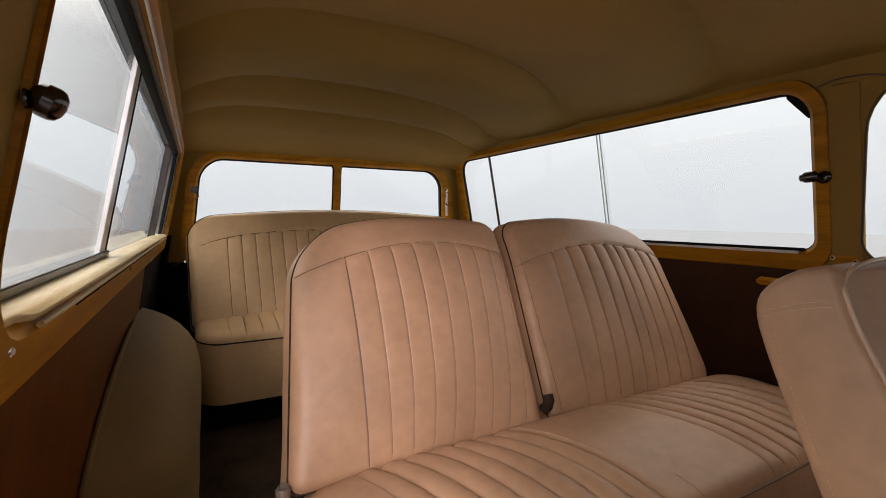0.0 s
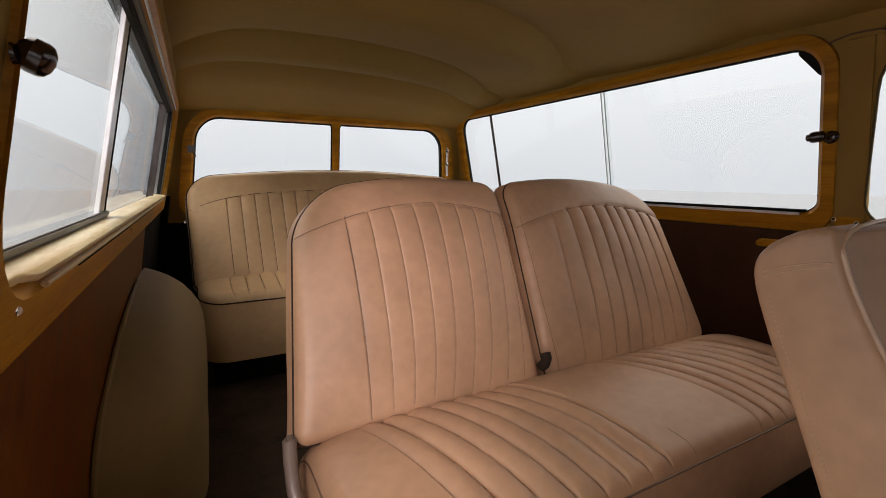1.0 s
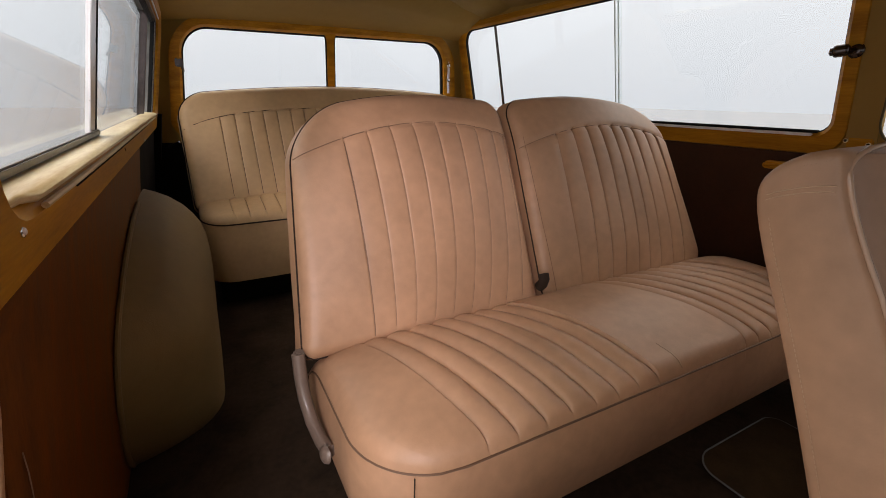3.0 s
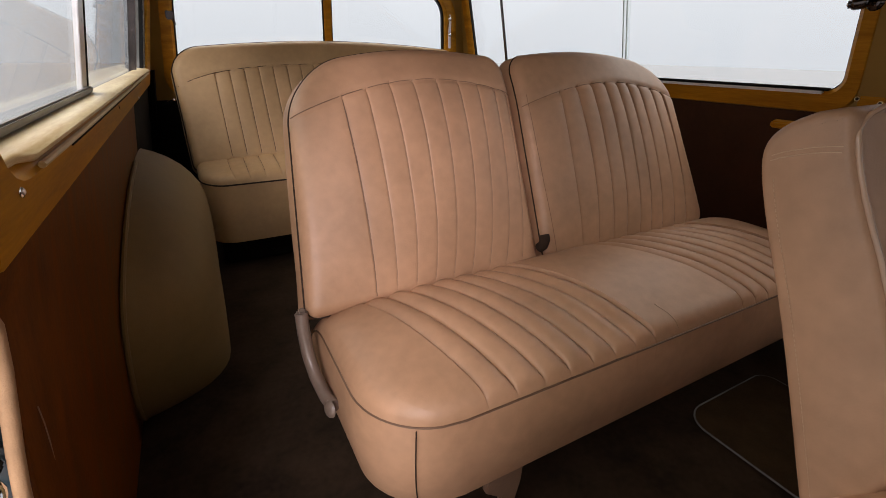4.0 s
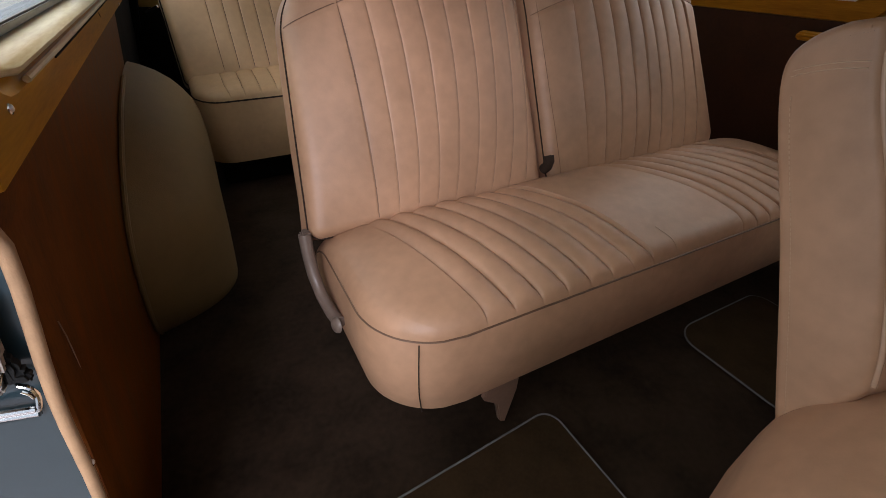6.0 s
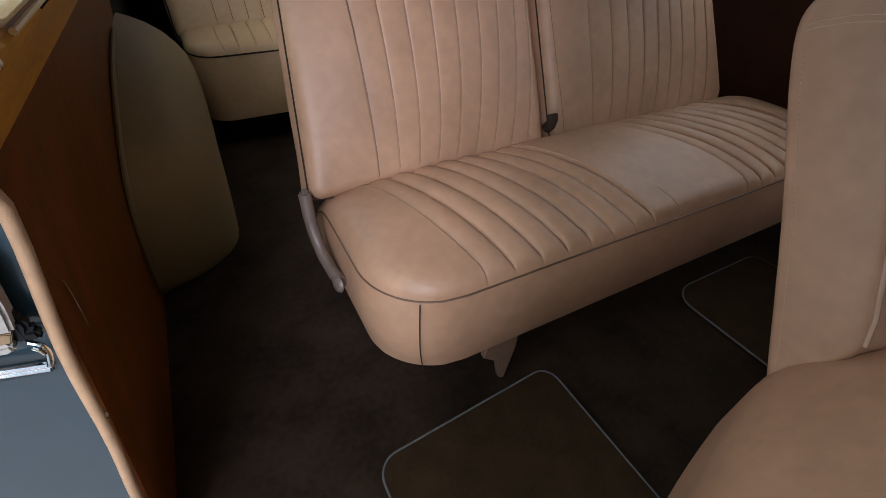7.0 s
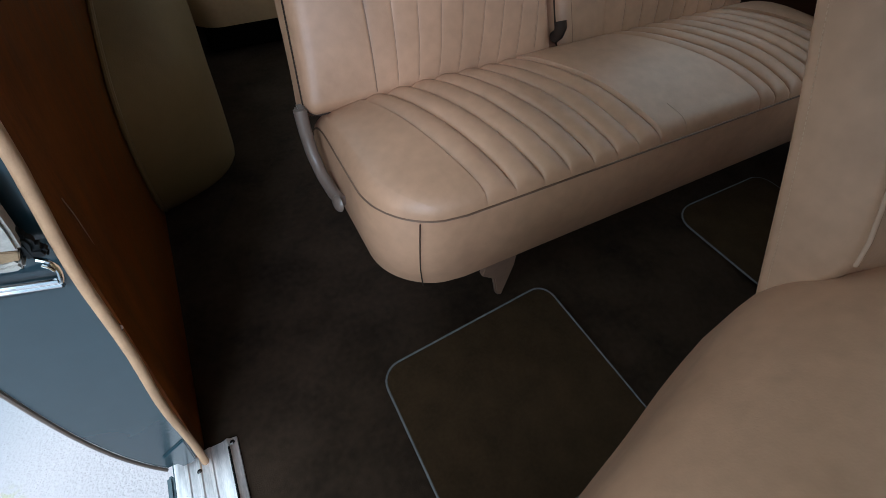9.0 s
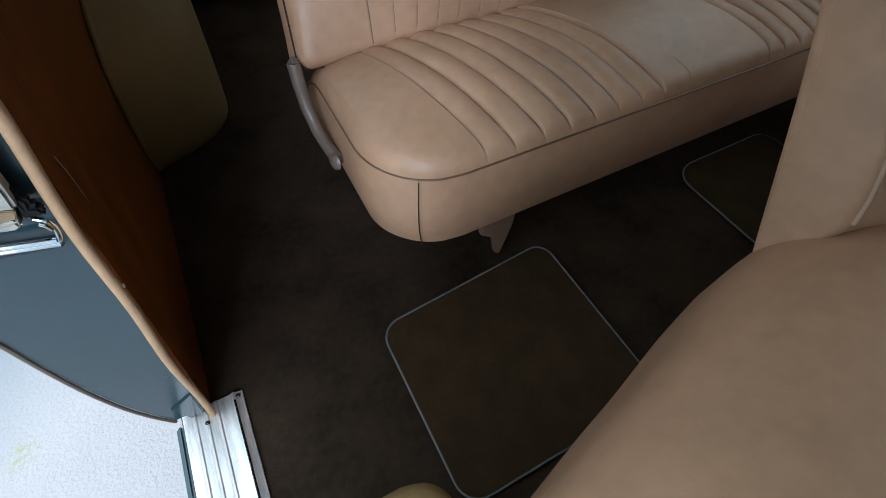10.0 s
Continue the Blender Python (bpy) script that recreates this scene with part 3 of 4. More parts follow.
        prism("corner_gusset", [side(1, y, z, 0.001) for y, z in ((a - 0.006, 1.147), (a + 0.008, 1.150), (a + 0.055, 1.207), (a + 0.055, 1.228), (a - 0.006, 1.228))], (0.006, 0, 0), RUBBER, win, 0.001, "black corner filler")
    else:
        # A reflection on the glass, put in as a pale strip.
        box("glass_edge", (split - 0.062, 0.027 * dep, c + 0.006), (split - 0.013, 0.036 * dep, d - 0.006), BRIGHT_STRIP, win, 0.001, "white strip painted as the reflection on the sliding glass", lambda y, o, z: side(sign, y, z, o))
        box("glass_edge", (split - 0.012, 0.026 * dep, c + 0.006), (split, 0.040 * dep, d - 0.006), RUBBER, win, 0.001, "black rubber edge of the sliding glass", lambda y, o, z: side(sign, y, z, o))
    box("divider_post", (quarter - 0.008, 0.022 * dep, c + 0.004), (quarter + 0.008, 0.048 * dep, d - 0.004), DARK_METAL, win, 0.002, "", lambda y, o, z: side(sign, y, z, o))
    return wall


wall_kerb = side_wall(-1, "wall_1", "window_1", 1.04, 2.12, 0.379, 0.010, 0.30, 0.9, 1.170)
side_wall(1, "wall_2", "window_2", 1.31, 2.085, 0.601, 0.041, 0.50, 0.3, 1.222)


def knob(sign, y, z, reach, turn, k=1.0, fat=1.0):
    ob = thing("window_catch", "small dark metal window catch on the wooden frame", "catch", side(sign, y, z, -0.012), "window catches")
    base = side(sign, y, z, -0.012)
    inw = Vector((-sign, 0, 0))
    path = [base, base + inw * 0.010 * k + Vector((0, 0.004 * k, 0)), base + inw * 0.016 * k + Vector((0, reach, 0))]
    cord("stem", path, 0.006 * k, DARK_METAL, ob)
    tip = path[-1]
    d = (inw * turn[0] + Vector((0, turn[1], turn[2]))).normalized()
    r = 0.0112 * k * fat
    cord("barrel", [tip + d * (q * k) for q in (-0.007, 0.0, 0.006)], r, DARK_METAL, ob, n=16)
    dome("rear_end", tip - d * 0.007 * k, r, -d, DARK_METAL, ob, 0.75, 16)
    dome("face", tip + d * 0.006 * k, r, d, DARK_METAL, ob, 0.6, 16)
    cord("collar", [tip + d * (q * k) for q in (0.0105, 0.0135, 0.0150)], r * 0.62, DARK_METAL, ob, n=14)
    dome("tip", tip + d * 0.0150 * k, r * 0.40, d, CHROME, ob)
    dome("mount", base - inw * 0.003, 0.014 * k, inw, DARK_METAL, ob)


knob(-1, 0.370, 0.952, 0.006, (1.0, 0.15, -0.45), 0.46, 2.1)
knob(1, 0.575, 0.995, 0.022, (0.35, 1, -0.15), 1.3)

# kerb side door opening: painted jamb, windlace, striker, sill plate
jamb = thing("door_jamb", "dark teal painted door jamb beside the open doorway", "door jamb", (-0.25, 0.42, 0.0), kind="structure")


def lace(z):
    return -0.2505 + 0.129 * z - 0.006 * math.sin(math.pi * min(1, z / 0.66)) if z < 0.8 else -0.1473 + 0.17 * (z - 0.8)


inner_edge = [(lace(z) - 0.002, 0.428, z) for z in (0.02, 0.2, 0.4, 0.6, 0.74)]
EDGE_Z, EDGE_X = (0.02, 0.08, 0.16, 0.26, 0.38, 0.50, 0.62, 0.74), (-0.308, -0.325, -0.337, -0.344, -0.3415, -0.337, -0.331, -0.322)
outer_edge = [(float(np.polyval(np.polyfit(EDGE_Z, EDGE_X, 4), z)), 0.428, z) for z in np.linspace(0.74, 0.02, 25)]
prism("jamb_panel", inner_edge + outer_edge, (0, 0.05, 0), TEAL, jamb, 0.004)
cord("door_edge", [(x, y - 0.001, z) for x, y, z in outer_edge], 0.003, STEEL_TUBE, jamb, label="brownish rubber edge strip")
prism("jamb_foot", [(-0.262, 0.424, 0.012), (-0.285, 0.424, 0.012), (-0.296, 0.424, 0.07), (-0.25, 0.424, 0.10)], (0, 0.006, 0), TEAL, jamb, 0.002)
strike = thing("striker_plate", "chrome door striker with a worn wedge on the jamb", "striker", (-0.22, 0.42, 0.55))
box("plate", (-0.290, 0.419, 0.540), (-0.206, 0.427, 0.672), TEAL, strike, 0.003)
prism("upper_wedge", [(x, 0.398, z) for x, z in ((-0.262, 0.655), (-0.1892, 0.6509), (-0.1946, 0.6148), (-0.1971, 0.5973), (-0.2012, 0.5765), (-0.2152, 0.5805), (-0.262, 0.594))], (0, 0.020, 0), WEDGE, strike, 0.003, "worn pale metal wedge face")
prism("wedge_band", [(x, 0.402, z) for x, z in ((-0.265, 0.593), (-0.2162, 0.579), (-0.2050, 0.574), (-0.2096, 0.5648), (-0.2239, 0.5663), (-0.265, 0.576))], (0, 0.017, 0), WEDGE_BAND, strike, 0.001, "brown leather band across the wedge")
prism("lower_wedge", [(x, 0.398, z) for x, z in ((-0.265, 0.578), (-0.2227, 0.5665), (-0.2101, 0.5665), (-0.2080, 0.5614), (-0.2095, 0.5573), (-0.2142, 0.5551), (-0.223, 0.5569), (-0.265, 0.571))], (0, 0.020, 0), WEDGE, strike, 0.003, "worn pale metal wedge foot")
prism("wedge_cap", [(x, 0.406, z) for x, z in ((-0.1951, 0.615), (-0.1978, 0.5969), (-0.1985, 0.5855), (-0.1949, 0.582), (-0.1940, 0.5751), (-0.1960, 0.5690), (-0.1915, 0.5675), (-0.1900, 0.5585), (-0.1941, 0.5555), (-0.2023, 0.5590), (-0.2104, 0.5585), (-0.2070, 0.5720), (-0.2020, 0.5970))], (0, 0.013, 0), RUBBER, strike, 0.003, "black rubber cap on the wedge")
for dz in (0.0, 0.0062):
    cord("bar", [(-0.320, 0.416, 0.5455 + dz), (-0.271, 0.415, 0.5320 + dz), (-0.2487, 0.414, 0.5255 + dz), (-0.2254, 0.414, 0.5190 + dz), (-0.2050, 0.414, 0.5135 + dz)], 0.0030, CHROME, strike, label="bright chrome bar")
cord("hook", [(-0.206, 0.416, 0.5500), (-0.2007, 0.414, 0.5473), (-0.1986, 0.414, 0.5428), (-0.1975, 0.414, 0.5369), (-0.1985, 0.414, 0.5305), (-0.2011, 0.414, 0.5225), (-0.2044, 0.414, 0.5165)], 0.0026, CHROME, strike, label="bright chrome hook")
cord("hook_spring", [(-0.2045, 0.411, 0.5462), (-0.2025, 0.411, 0.5435), (-0.2005, 0.411, 0.5395), (-0.1995, 0.411, 0.5350)], 0.0016, CHROME, strike, label="thin bright spring beside the hook")
# The bar's shade on the jamb, put in as a dark strip.
prism("bar_shade", [(x, 0.4205, z) for x, z in ((-0.320, 0.538), (-0.258, 0.521), (-0.207, 0.5085), (-0.2075, 0.5005), (-0.2334, 0.5055), (-0.258, 0.5110), (-0.320, 0.527))], (0, 0.006, 0), TEAL_SHADED, strike, 0.002, "dark teal strip painted as the shade under the bar")

windlace = thing("windlace", "tan cloth windlace cord along the door opening", "trim", (-0.25, 0.42, 0), kind="structure")
cord("cord", [(lace(z) - 0.001 + 0.002 * math.sin(z * 21), 0.418 - 0.13 * min(1, max(0, (z - 0.70) / 0.14)), z) for z in [0.005 + 0.04 * k for k in range(31)]], 0.0062, WELT, windlace, n=12)

sill = thing("sill_plate", "scuffed ribbed aluminium door sill plate", "sill plate", (-0.25, -0.2, 0), kind="structure")
prof = [(-0.305, -0.004), (-0.303, 0.004), (-0.286, 0.005), (-0.284, 0.0075), (-0.280, 0.0075), (-0.278, 0.005), (-0.266, 0.005), (-0.264, 0.0075), (-0.260, 0.0075), (-0.258, 0.005), (-0.246, 0.005), (-0.244, 0.0075), (-0.240, 0.0075), (-0.238, 0.005), (-0.216, 0.006), (-0.208, 0.011), (-0.204, 0.006), (-0.193, 0.003), (-0.193, -0.004)]
prism("plate", [(x, -0.75, z) for x, z in prof], (0, 1.19, 0), ALUMINIUM, sill)
box("inner_strip", (-0.2095, -0.75, 0.006), (-0.2060, 0.425, 0.0115), BLACK, sill, 0.001, "dark seam strip")
cord("scratch", [side(-1, y, z, 0.0045) for y, z in ((0.444, 0.588), (0.453, 0.563), (0.459, 0.536), (0.464, 0.500))], 0.0006, TAN_PAINT, wall_kerb, n=5, label="pale scratch in the varnish")
for x, y in ((-0.262, 0.405), (-0.201, 0.431), (-0.200, 0.22), (-0.200, 0.02), (-0.255, 0.18)):
    dome("rivet", (x, y, 0.0068), 0.0045, (0, 0, 1), DARK_METAL, sill)
box("rubber_edge", (-0.318, -0.75, -0.05), (-0.306, 0.424, 0.002), TEAL, sill, 0.004, "dark painted rocker edge")
box("rocker", (-0.314, -0.75, -0.20), (-0.20, 2.5, -0.012), TEAL, sill, 0.01)

# road side door, front pillars, header and cowl close the cabin
door = thing("door_1", "closed car door with brown panel and window opening", "door", kind="structure")
sheet("door_panel", 1, -0.80, 0.430, [0.0, 0.2, 0.4, 0.6, 0.77], MAHOGANY, door)
prism("door_skin", [side(1, -0.80, z, o) for z, o in ((0.02, 0.02), (0.25, 0.10), (0.45, 0.12), (0.62, 0.11), (0.765, 0.06), (0.765, 0.05), (0.62, 0.10), (0.45, 0.11), (0.25, 0.09), (0.02, 0.01))], (0, 1.235, 0), TEAL, door, label="dark teal painted steel")
dh = rounded(-0.60, 0.489, 0.775, 1.222, (0.06, 0.13, 0.10, 0.06))
dh = [(y + (0.055 * max(0, 1.05 - z) if y > 0.3 else 0), z) for y, z in dh]
de = rounded(-0.80, 0.508, 0.77, 1.25, 0.002)
put = lambda y, z, o: side(1, y, z, o)
ring("door_frame", [(dh, -0.004), (de, -0.002), (de, 0.010), (dh, 0.006)], HEADLINER, door, put, "brown cloth covered window frame")
cord("frame_edge", [side(1, y, z, -0.005) for y, z in dh], 0.003, DOOR_TRIM, door, True, label="dull olive edge round the door glass")
box("pane", (-0.62, 0.004, 0.77), (0.508, 0.008, 1.24), GLASS, door, 0.0, "", lambda y, o, z: side(1, y, z, o))
pillar = thing("pillar", "padded brown cloth pillar between door and side window", "pillar", side(1, 0.49, 0.7), kind="structure")
sheet("pad", 1, 0.499, 0.564, [0.745, 0.85, 1.0, 1.15, 1.215], HEADLINER, pillar, -0.006, 0.004)
pillar2 = thing("pillar", "padded brown cloth pillar beside the open doorway", "pillar", side(-1, 0.46, 0.7), kind="structure")
sheet("pad", -1, 0.302, 0.370, [0.745, 0.85, 1.0, 1.15, 1.27], HEADLINER, pillar2, -0.006, 0.004)
header = thing("door_header", "brown cloth lined header above the open doorway", "header", kind="structure")
sheet("lining", -1, -0.80, 0.299, [1.22, 1.27, 1.33], HEADLINER, header, -0.01, 0.06)
header2 = thing("door_header", "brown cloth lined header above the closed door", "header", kind="structure")
sheet("lining", 1, -0.80, 0.552, [1.217, 1.27, 1.33], HEADLINER, header2, -0.0065, 0.03)
cowl = thing("wall_3", "unseen black cowl and sides added to close the cabin and block light", "wall", kind="structure")
box("cowl", (-0.28, -1.10, -0.05), (1.64, -1.05, 0.90), BLACK, cowl)
# Unseen sides; the kerb one reaches aft to keep light off the front seat.
for s in (-1, 1):
    sheet("front_blocker", s, -1.05, -0.80 if s > 0 else -0.28, [0.0, 0.4, 0.8, 1.33], BLACK, cowl)

screen = thing("windscreen", "clear windscreen above the dark cowl", "window", kind="structure")
box("pane", (-0.03, -1.052, 0.90), (1.39, -1.046, 1.21), GLASS, screen, 0.0)
box("top_rail", (-0.06, -1.06, 1.21), (1.42, -0.99, 1.33), HEADLINER, screen, 0.01)

# tail: wall, framed window of two panes
rear = thing("wall_4", "tail end of the cabin lined in brown cloth", "wall", kind="structure")


def tail(x, z, o):
    return Vector((x, 2.50 - 0.16 * (z - 0.85) + o, z))


def arched(pts, lift):
    """The top edge bows up, and the sides lean in as the body does."""
    return [(XC + (x - XC) * (1 - 0.17 * (z - 1.0)), z + (lift * (1 - ((x - XC) / 0.72) ** 2) if z > 0.95 else 0)) for x, z in pts]


RO = arched(rounded(0.006, 1.335, 0.74, 1.154, (0.06, 0.10, 0.10, 0.06), 9), 0.030)
RF = arched(rounded(-0.045, 1.402, 0.68, 1.203, (0.09, 0.16, 0.16, 0.09), 9), 0.030)
RM = arched(rounded(-0.004, 1.345, 0.73, 1.163, (0.07, 0.11, 0.11, 0.07), 9), 0.030)
RE = [(x if z < 0.7 else XC + math.copysign(0.75, x - XC), z) for x, z in rounded(-0.20, 1.56, 0.02, 1.32, 0.002, 9)]
ring("lining", [(RF, 0.0), (RE, 0.0), (RE, 0.03), (RF, 0.03)], HEADLINER, rear, tail)
wr = thing("window_3", "two-pane tail window in a varnished wood frame", "window", kind="structure")
ring("window_frame", [(RF, 0.004), (RF, -0.012), (RM, -0.016), (RO, -0.006), (RO, 0.04), (RF, 0.04)], MAPLE, wr, tail, "amber varnished wood frame")
g2 = arched(rounded(0.013, 1.328, 0.747, 1.148, (0.055, 0.095, 0.095, 0.055), 9), 0.030)
RX = arched(rounded(-0.03, 1.37, 0.72, 1.18, (0.06, 0.10, 0.10, 0.06), 9), 0.03)
ring("body_skin", [(RX, 0.045), (RE, 0.05), (RE, 0.056), (RX, 0.05)], TEAL, rear, tail)
ring("gasket", [(RO, 0.012), (g2, 0.014), (g2, 0.036), (RO, 0.036)], RUBBER, wr, tail, "black rubber seal")
flare = [(0.0, 0.74), (0.0, 1.135)] + [(0.036 * (1 - math.cos(radians(a))), 1.135 + 0.045 * math.sin(radians(a))) for a in range(15, 91, 15)] + [(0.036, 1.20)]
prism("mullion", [tail(0.660 - d, z, -0.010) for d, z in flare] + [tail(0.696 + d, z, -0.010) for d, z in reversed(flare)], (0, 0.044, 0), MAPLE, wr, 0.004, "narrow varnished wood bar with flared top")
for q in (-1, 1):
    cord("seal", [tail(0.678 + q * (0.021 + d), z, 0.006) for d, z in flare[:-1]], 0.004, RUBBER, wr, label="black rubber seal")
for s, p, q in ((0, -0.02, 0.668), (1, 0.684, 1.36)):
    box("pane", (p, 0.020, 0.73), (q, 0.024, 1.19), GLASS, wr, 0.0, "", lambda x, o, z: tail(x, z, o))
# Black sheets stand in for the shade behind the rear seat and in the corners.
box("lower_shade_panel", (-0.20, 2.44, 0.02), (1.56, 2.452, 0.67), BLACK, rear, 0.002, "black sheet put in for the shade behind the rear seat")
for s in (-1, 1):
    sheet("corner_shade_lining", s, 2.40, 2.52, [0.60, 0.70, 0.795], BLACK, rear, -0.025, 0.03, "lining painted black for the shade in the corner")
stay = thing("window_stay", "chrome folding stay arm beside the tail window", "stay", (1.36, 2.45, 1.0))
cord("arm", [(1.352, 2.462, 1.10), (1.356, 2.450, 1.03), (1.350, 2.446, 0.97), (1.354, 2.45, 0.90)], 0.007, ALUMINIUM, stay)
dome("pivot", (1.354, 2.446, 1.05), 0.013, (0, -1, 0), CHROME, stay)
dome("pivot", (1.350, 2.440, 0.97), 0.011, (0, -1, 0), CHROME, stay)
catch = thing("window_catch", "small dark catch on the tail window frame", "catch", (-0.01, 2.46, 1.01), "window catches")
box("body", (-0.020, 2.452, 0.995), (0.012, 2.475, 1.03), DARK_METAL, catch, 0.004)
cord("lever", [(0.004, 2.455, 1.0), (0.010, 2.448, 0.975)], 0.005, DARK_METAL, catch)
seam = thing("headliner_seam", "dark seam where the pillar cloth meets the headliner", "trim", (1.39, 0.5, 1.22), kind="structure")
cord("welt", [side(1, y, z, -0.0075) for y, z in ((0.594, 1.2165), (0.570, 1.2235), (0.547, 1.228), (0.525, 1.2285), (0.503, 1.227), (0.482, 1.224), (0.462, 1.219), (0.44, 1.21))], 0.0022, PIPING_BROWN, seam)

# ---- seats ----
RAKE = Vector((0, 0.387, 0.922))
FACE = Vector((0, -0.922, 0.387))


def back_place(foot, l0, l1, r0, r1, w, h, rake=RAKE, face=FACE):
    """Maps a backrest panel: its foot (y, z) and its left and right edges at the bottom and the top."""
    def place(a, b, z):
        f = b / h
        l, r = l0 + (l1 - l0) * f, r0 + (r1 - r0) * f
        p = Vector((0, foot[0], foot[1])) + rake * b + face * z
        return Vector((l + (r - l) * a / w, p.y, p.z))
    return place


# where the pleats run on the bench: at the front, half way and at the rear of the cushion; at the foot, middle and top of each back
CUSHION_FRONT = [0.175, 0.237, 0.296, 0.351, 0.405, 0.460, 0.514, 0.567] + steps(0.850, 1.20, 8)
CUSHION_MID = [0.139, 0.196, 0.251, 0.307, 0.361, 0.416, 0.467, 0.517] + steps(0.80, 1.155, 8)
CUSHION_REAR = steps(0.045, 0.376, 8) + steps(0.585, 0.99, 8)
BACK_PLEATS = (((0.137, 0.181, 0.224, 0.267, 0.310, 0.356, 0.402, 0.448, 0.494), (0.128, 0.180, 0.233, 0.285, 0.337, 0.390, 0.438, 0.487, 0.527), (0.106, 0.162, 0.218, 0.275, 0.335, 0.393, 0.447, 0.497, 0.531)),
               ((0.102, 0.151, 0.197, 0.242, 0.287, 0.327, 0.371, 0.419, 0.466), (0.108, 0.169, 0.216, 0.263, 0.309, 0.350, 0.393, 0.444, 0.494), (0.112, 0.170, 0.220, 0.267, 0.311, 0.351, 0.395, 0.445, 0.491)))


def bench():
    ob = thing("bench_seat", "tan leather second-row bench seat with pleated cushion and split backrests", "seat", (0.75, 0.65, 0.0))
    cw, ch = 1.33, 0.44
    cushion = Pad(cw, ch, 0.392, (0.14, 0.08, 0.02, 0.11), 0.028, lambda a, b, z: Vector((0.148 + a, 0.447 + b, z + 0.014 * (a / cw) * max(0, (0.28 - z) / 0.09) + (0.004 * b / ch - 4.5 * max(0, b - 0.30) ** 2) * max(0, z - 0.2) / 0.2)), (0.046, 8, 2),
                  CUSHION_FRONT, None, 0.0142, 0.19, knots=((0.0, 0.15, 0.44), (CUSHION_FRONT, CUSHION_MID, CUSHION_REAR)))
    cush = mesh_object("cushion", *cushion.mesh(), LEATHER, ob, label="pleated tan leather cushion")
    cord("piping", cushion.rim(), 0.0021, PIPING_BROWN, cush, True)
    cushion.stitched(cush, DEEP_THREAD, 0.022, 0.40, 0.0011)
    cushion.seam("short_seam", [(0.634 - 0.35 * b, b) for b in steps(0.004, 0.055, 8)], 0.0008, THREAD, cush, 0.0006)
    seam = []
    for f in steps(0.0, 1.0, 9):
        out = 0.006 * math.sin(math.pi * f) - 0.018 * max(0, f - 0.6)
        seam.append(Vector(cushion.at(0.062 - out * 0.8, 0.0171 - out, 0.364 - 0.174 * f)) + Vector((-0.0006, -0.0008, 0)))
    cord("corner_seam", seam, 0.0011, PIPING, cush, n=6)
    h = 0.52
    for k, (l0, l1, r0, r1, radii, knots) in enumerate(((0.124, 0.176, 0.692, 0.684, (0.03, 0.03, 0.13, 0.045), BACK_PLEATS[0]), (0.714, 0.712, 1.338, 1.252, (0.03, 0.05, 0.05, 0.13), BACK_PLEATS[1]))):
        w = 0.55
        pad = Pad(w, h, 0.075, radii, 0.026, back_place((0.836, 0.375), l0, l1, r0, r1, w, h), (0.027, 2, 3), knots[2], (0.439, 0.4235)[k], (0.0038, 0.0100)[k], -0.03, 0.018, 0.0, 1.0, (2, 0.027), ((0.02, 0.22, 0.43), knots), ((0.030, 0.0), (0.0, 0.034))[k], 0.020)
        back = mesh_object("backrest", *pad.mesh(), LEATHER, ob, label="pleated tan leather backrest")
        cord("piping", pad.rim(0.005), 0.0017, PIPING, back, True)
        pad.seam("seam", [(a, pad.line(a)) for a in steps(0.004, w - 0.004, 80)], 0.0009, STITCH, back, 0.0010)
        pad.seam("seam", [(pad.fan(knots[2][0], b) if k == 0 else 0.026 - 0.025 * b, b) for b in steps(0.02, 0.415, 14)], (0.0009, 0.0007)[k], STITCH, back, 0.0004)
        pad.stitched(back, STITCH, 0.03, 0.43)
    # hinge knob between the backs
    cord("hinge", [(0.699, 0.790, 0.440), (0.700, 0.780, 0.450), (0.701, 0.776, 0.466), (0.702, 0.782, 0.476)], 0.0125, PIPING, ob, n=14, label="dark brown hinge cap")
    # arm of painted tube at the aisle
    cord("hinge_arm", [(0.117, 0.782, 0.420), (0.116, 0.772, 0.38), (0.118, 0.765, 0.335), (0.122, 0.735, 0.30), (0.128, 0.690, 0.285), (0.134, 0.655, 0.288)], 0.0125, STEEL_TUBE, ob, n=12, label="taupe painted steel tube")
    dome("bolt", (0.126, 0.652, 0.288), 0.017, (-1, -0.3, 0.2), STEEL_TUBE, ob)
    box("hinge_plate", (0.110, 0.772, 0.408), (0.128, 0.798, 0.424), STEEL_TUBE, ob, 0.004)
    for x, y in ((0.421, 0.492), (1.15, 0.64)):
        prism("leg", [(x - 0.052, y, 0.20), (x + 0.035, y, 0.20), (x + 0.030, y, 0.10), (x + 0.008, y, 0.0), (x - 0.006, y, 0.008), (x - 0.02, y, 0.075), (x - 0.055, y, 0.105), (x - 0.05, y, 0.135), (x - 0.025, y, 0.14)], (0, 0.016, 0), TAN_PAINT, ob, 0.003, "tan painted steel leg")
    for x in (0.30, 1.2):
        box("rear_leg", (x, 0.83, 0.0), (x + 0.03, 0.86, 0.21), STEEL_TUBE, ob, 0.004)
    return ob


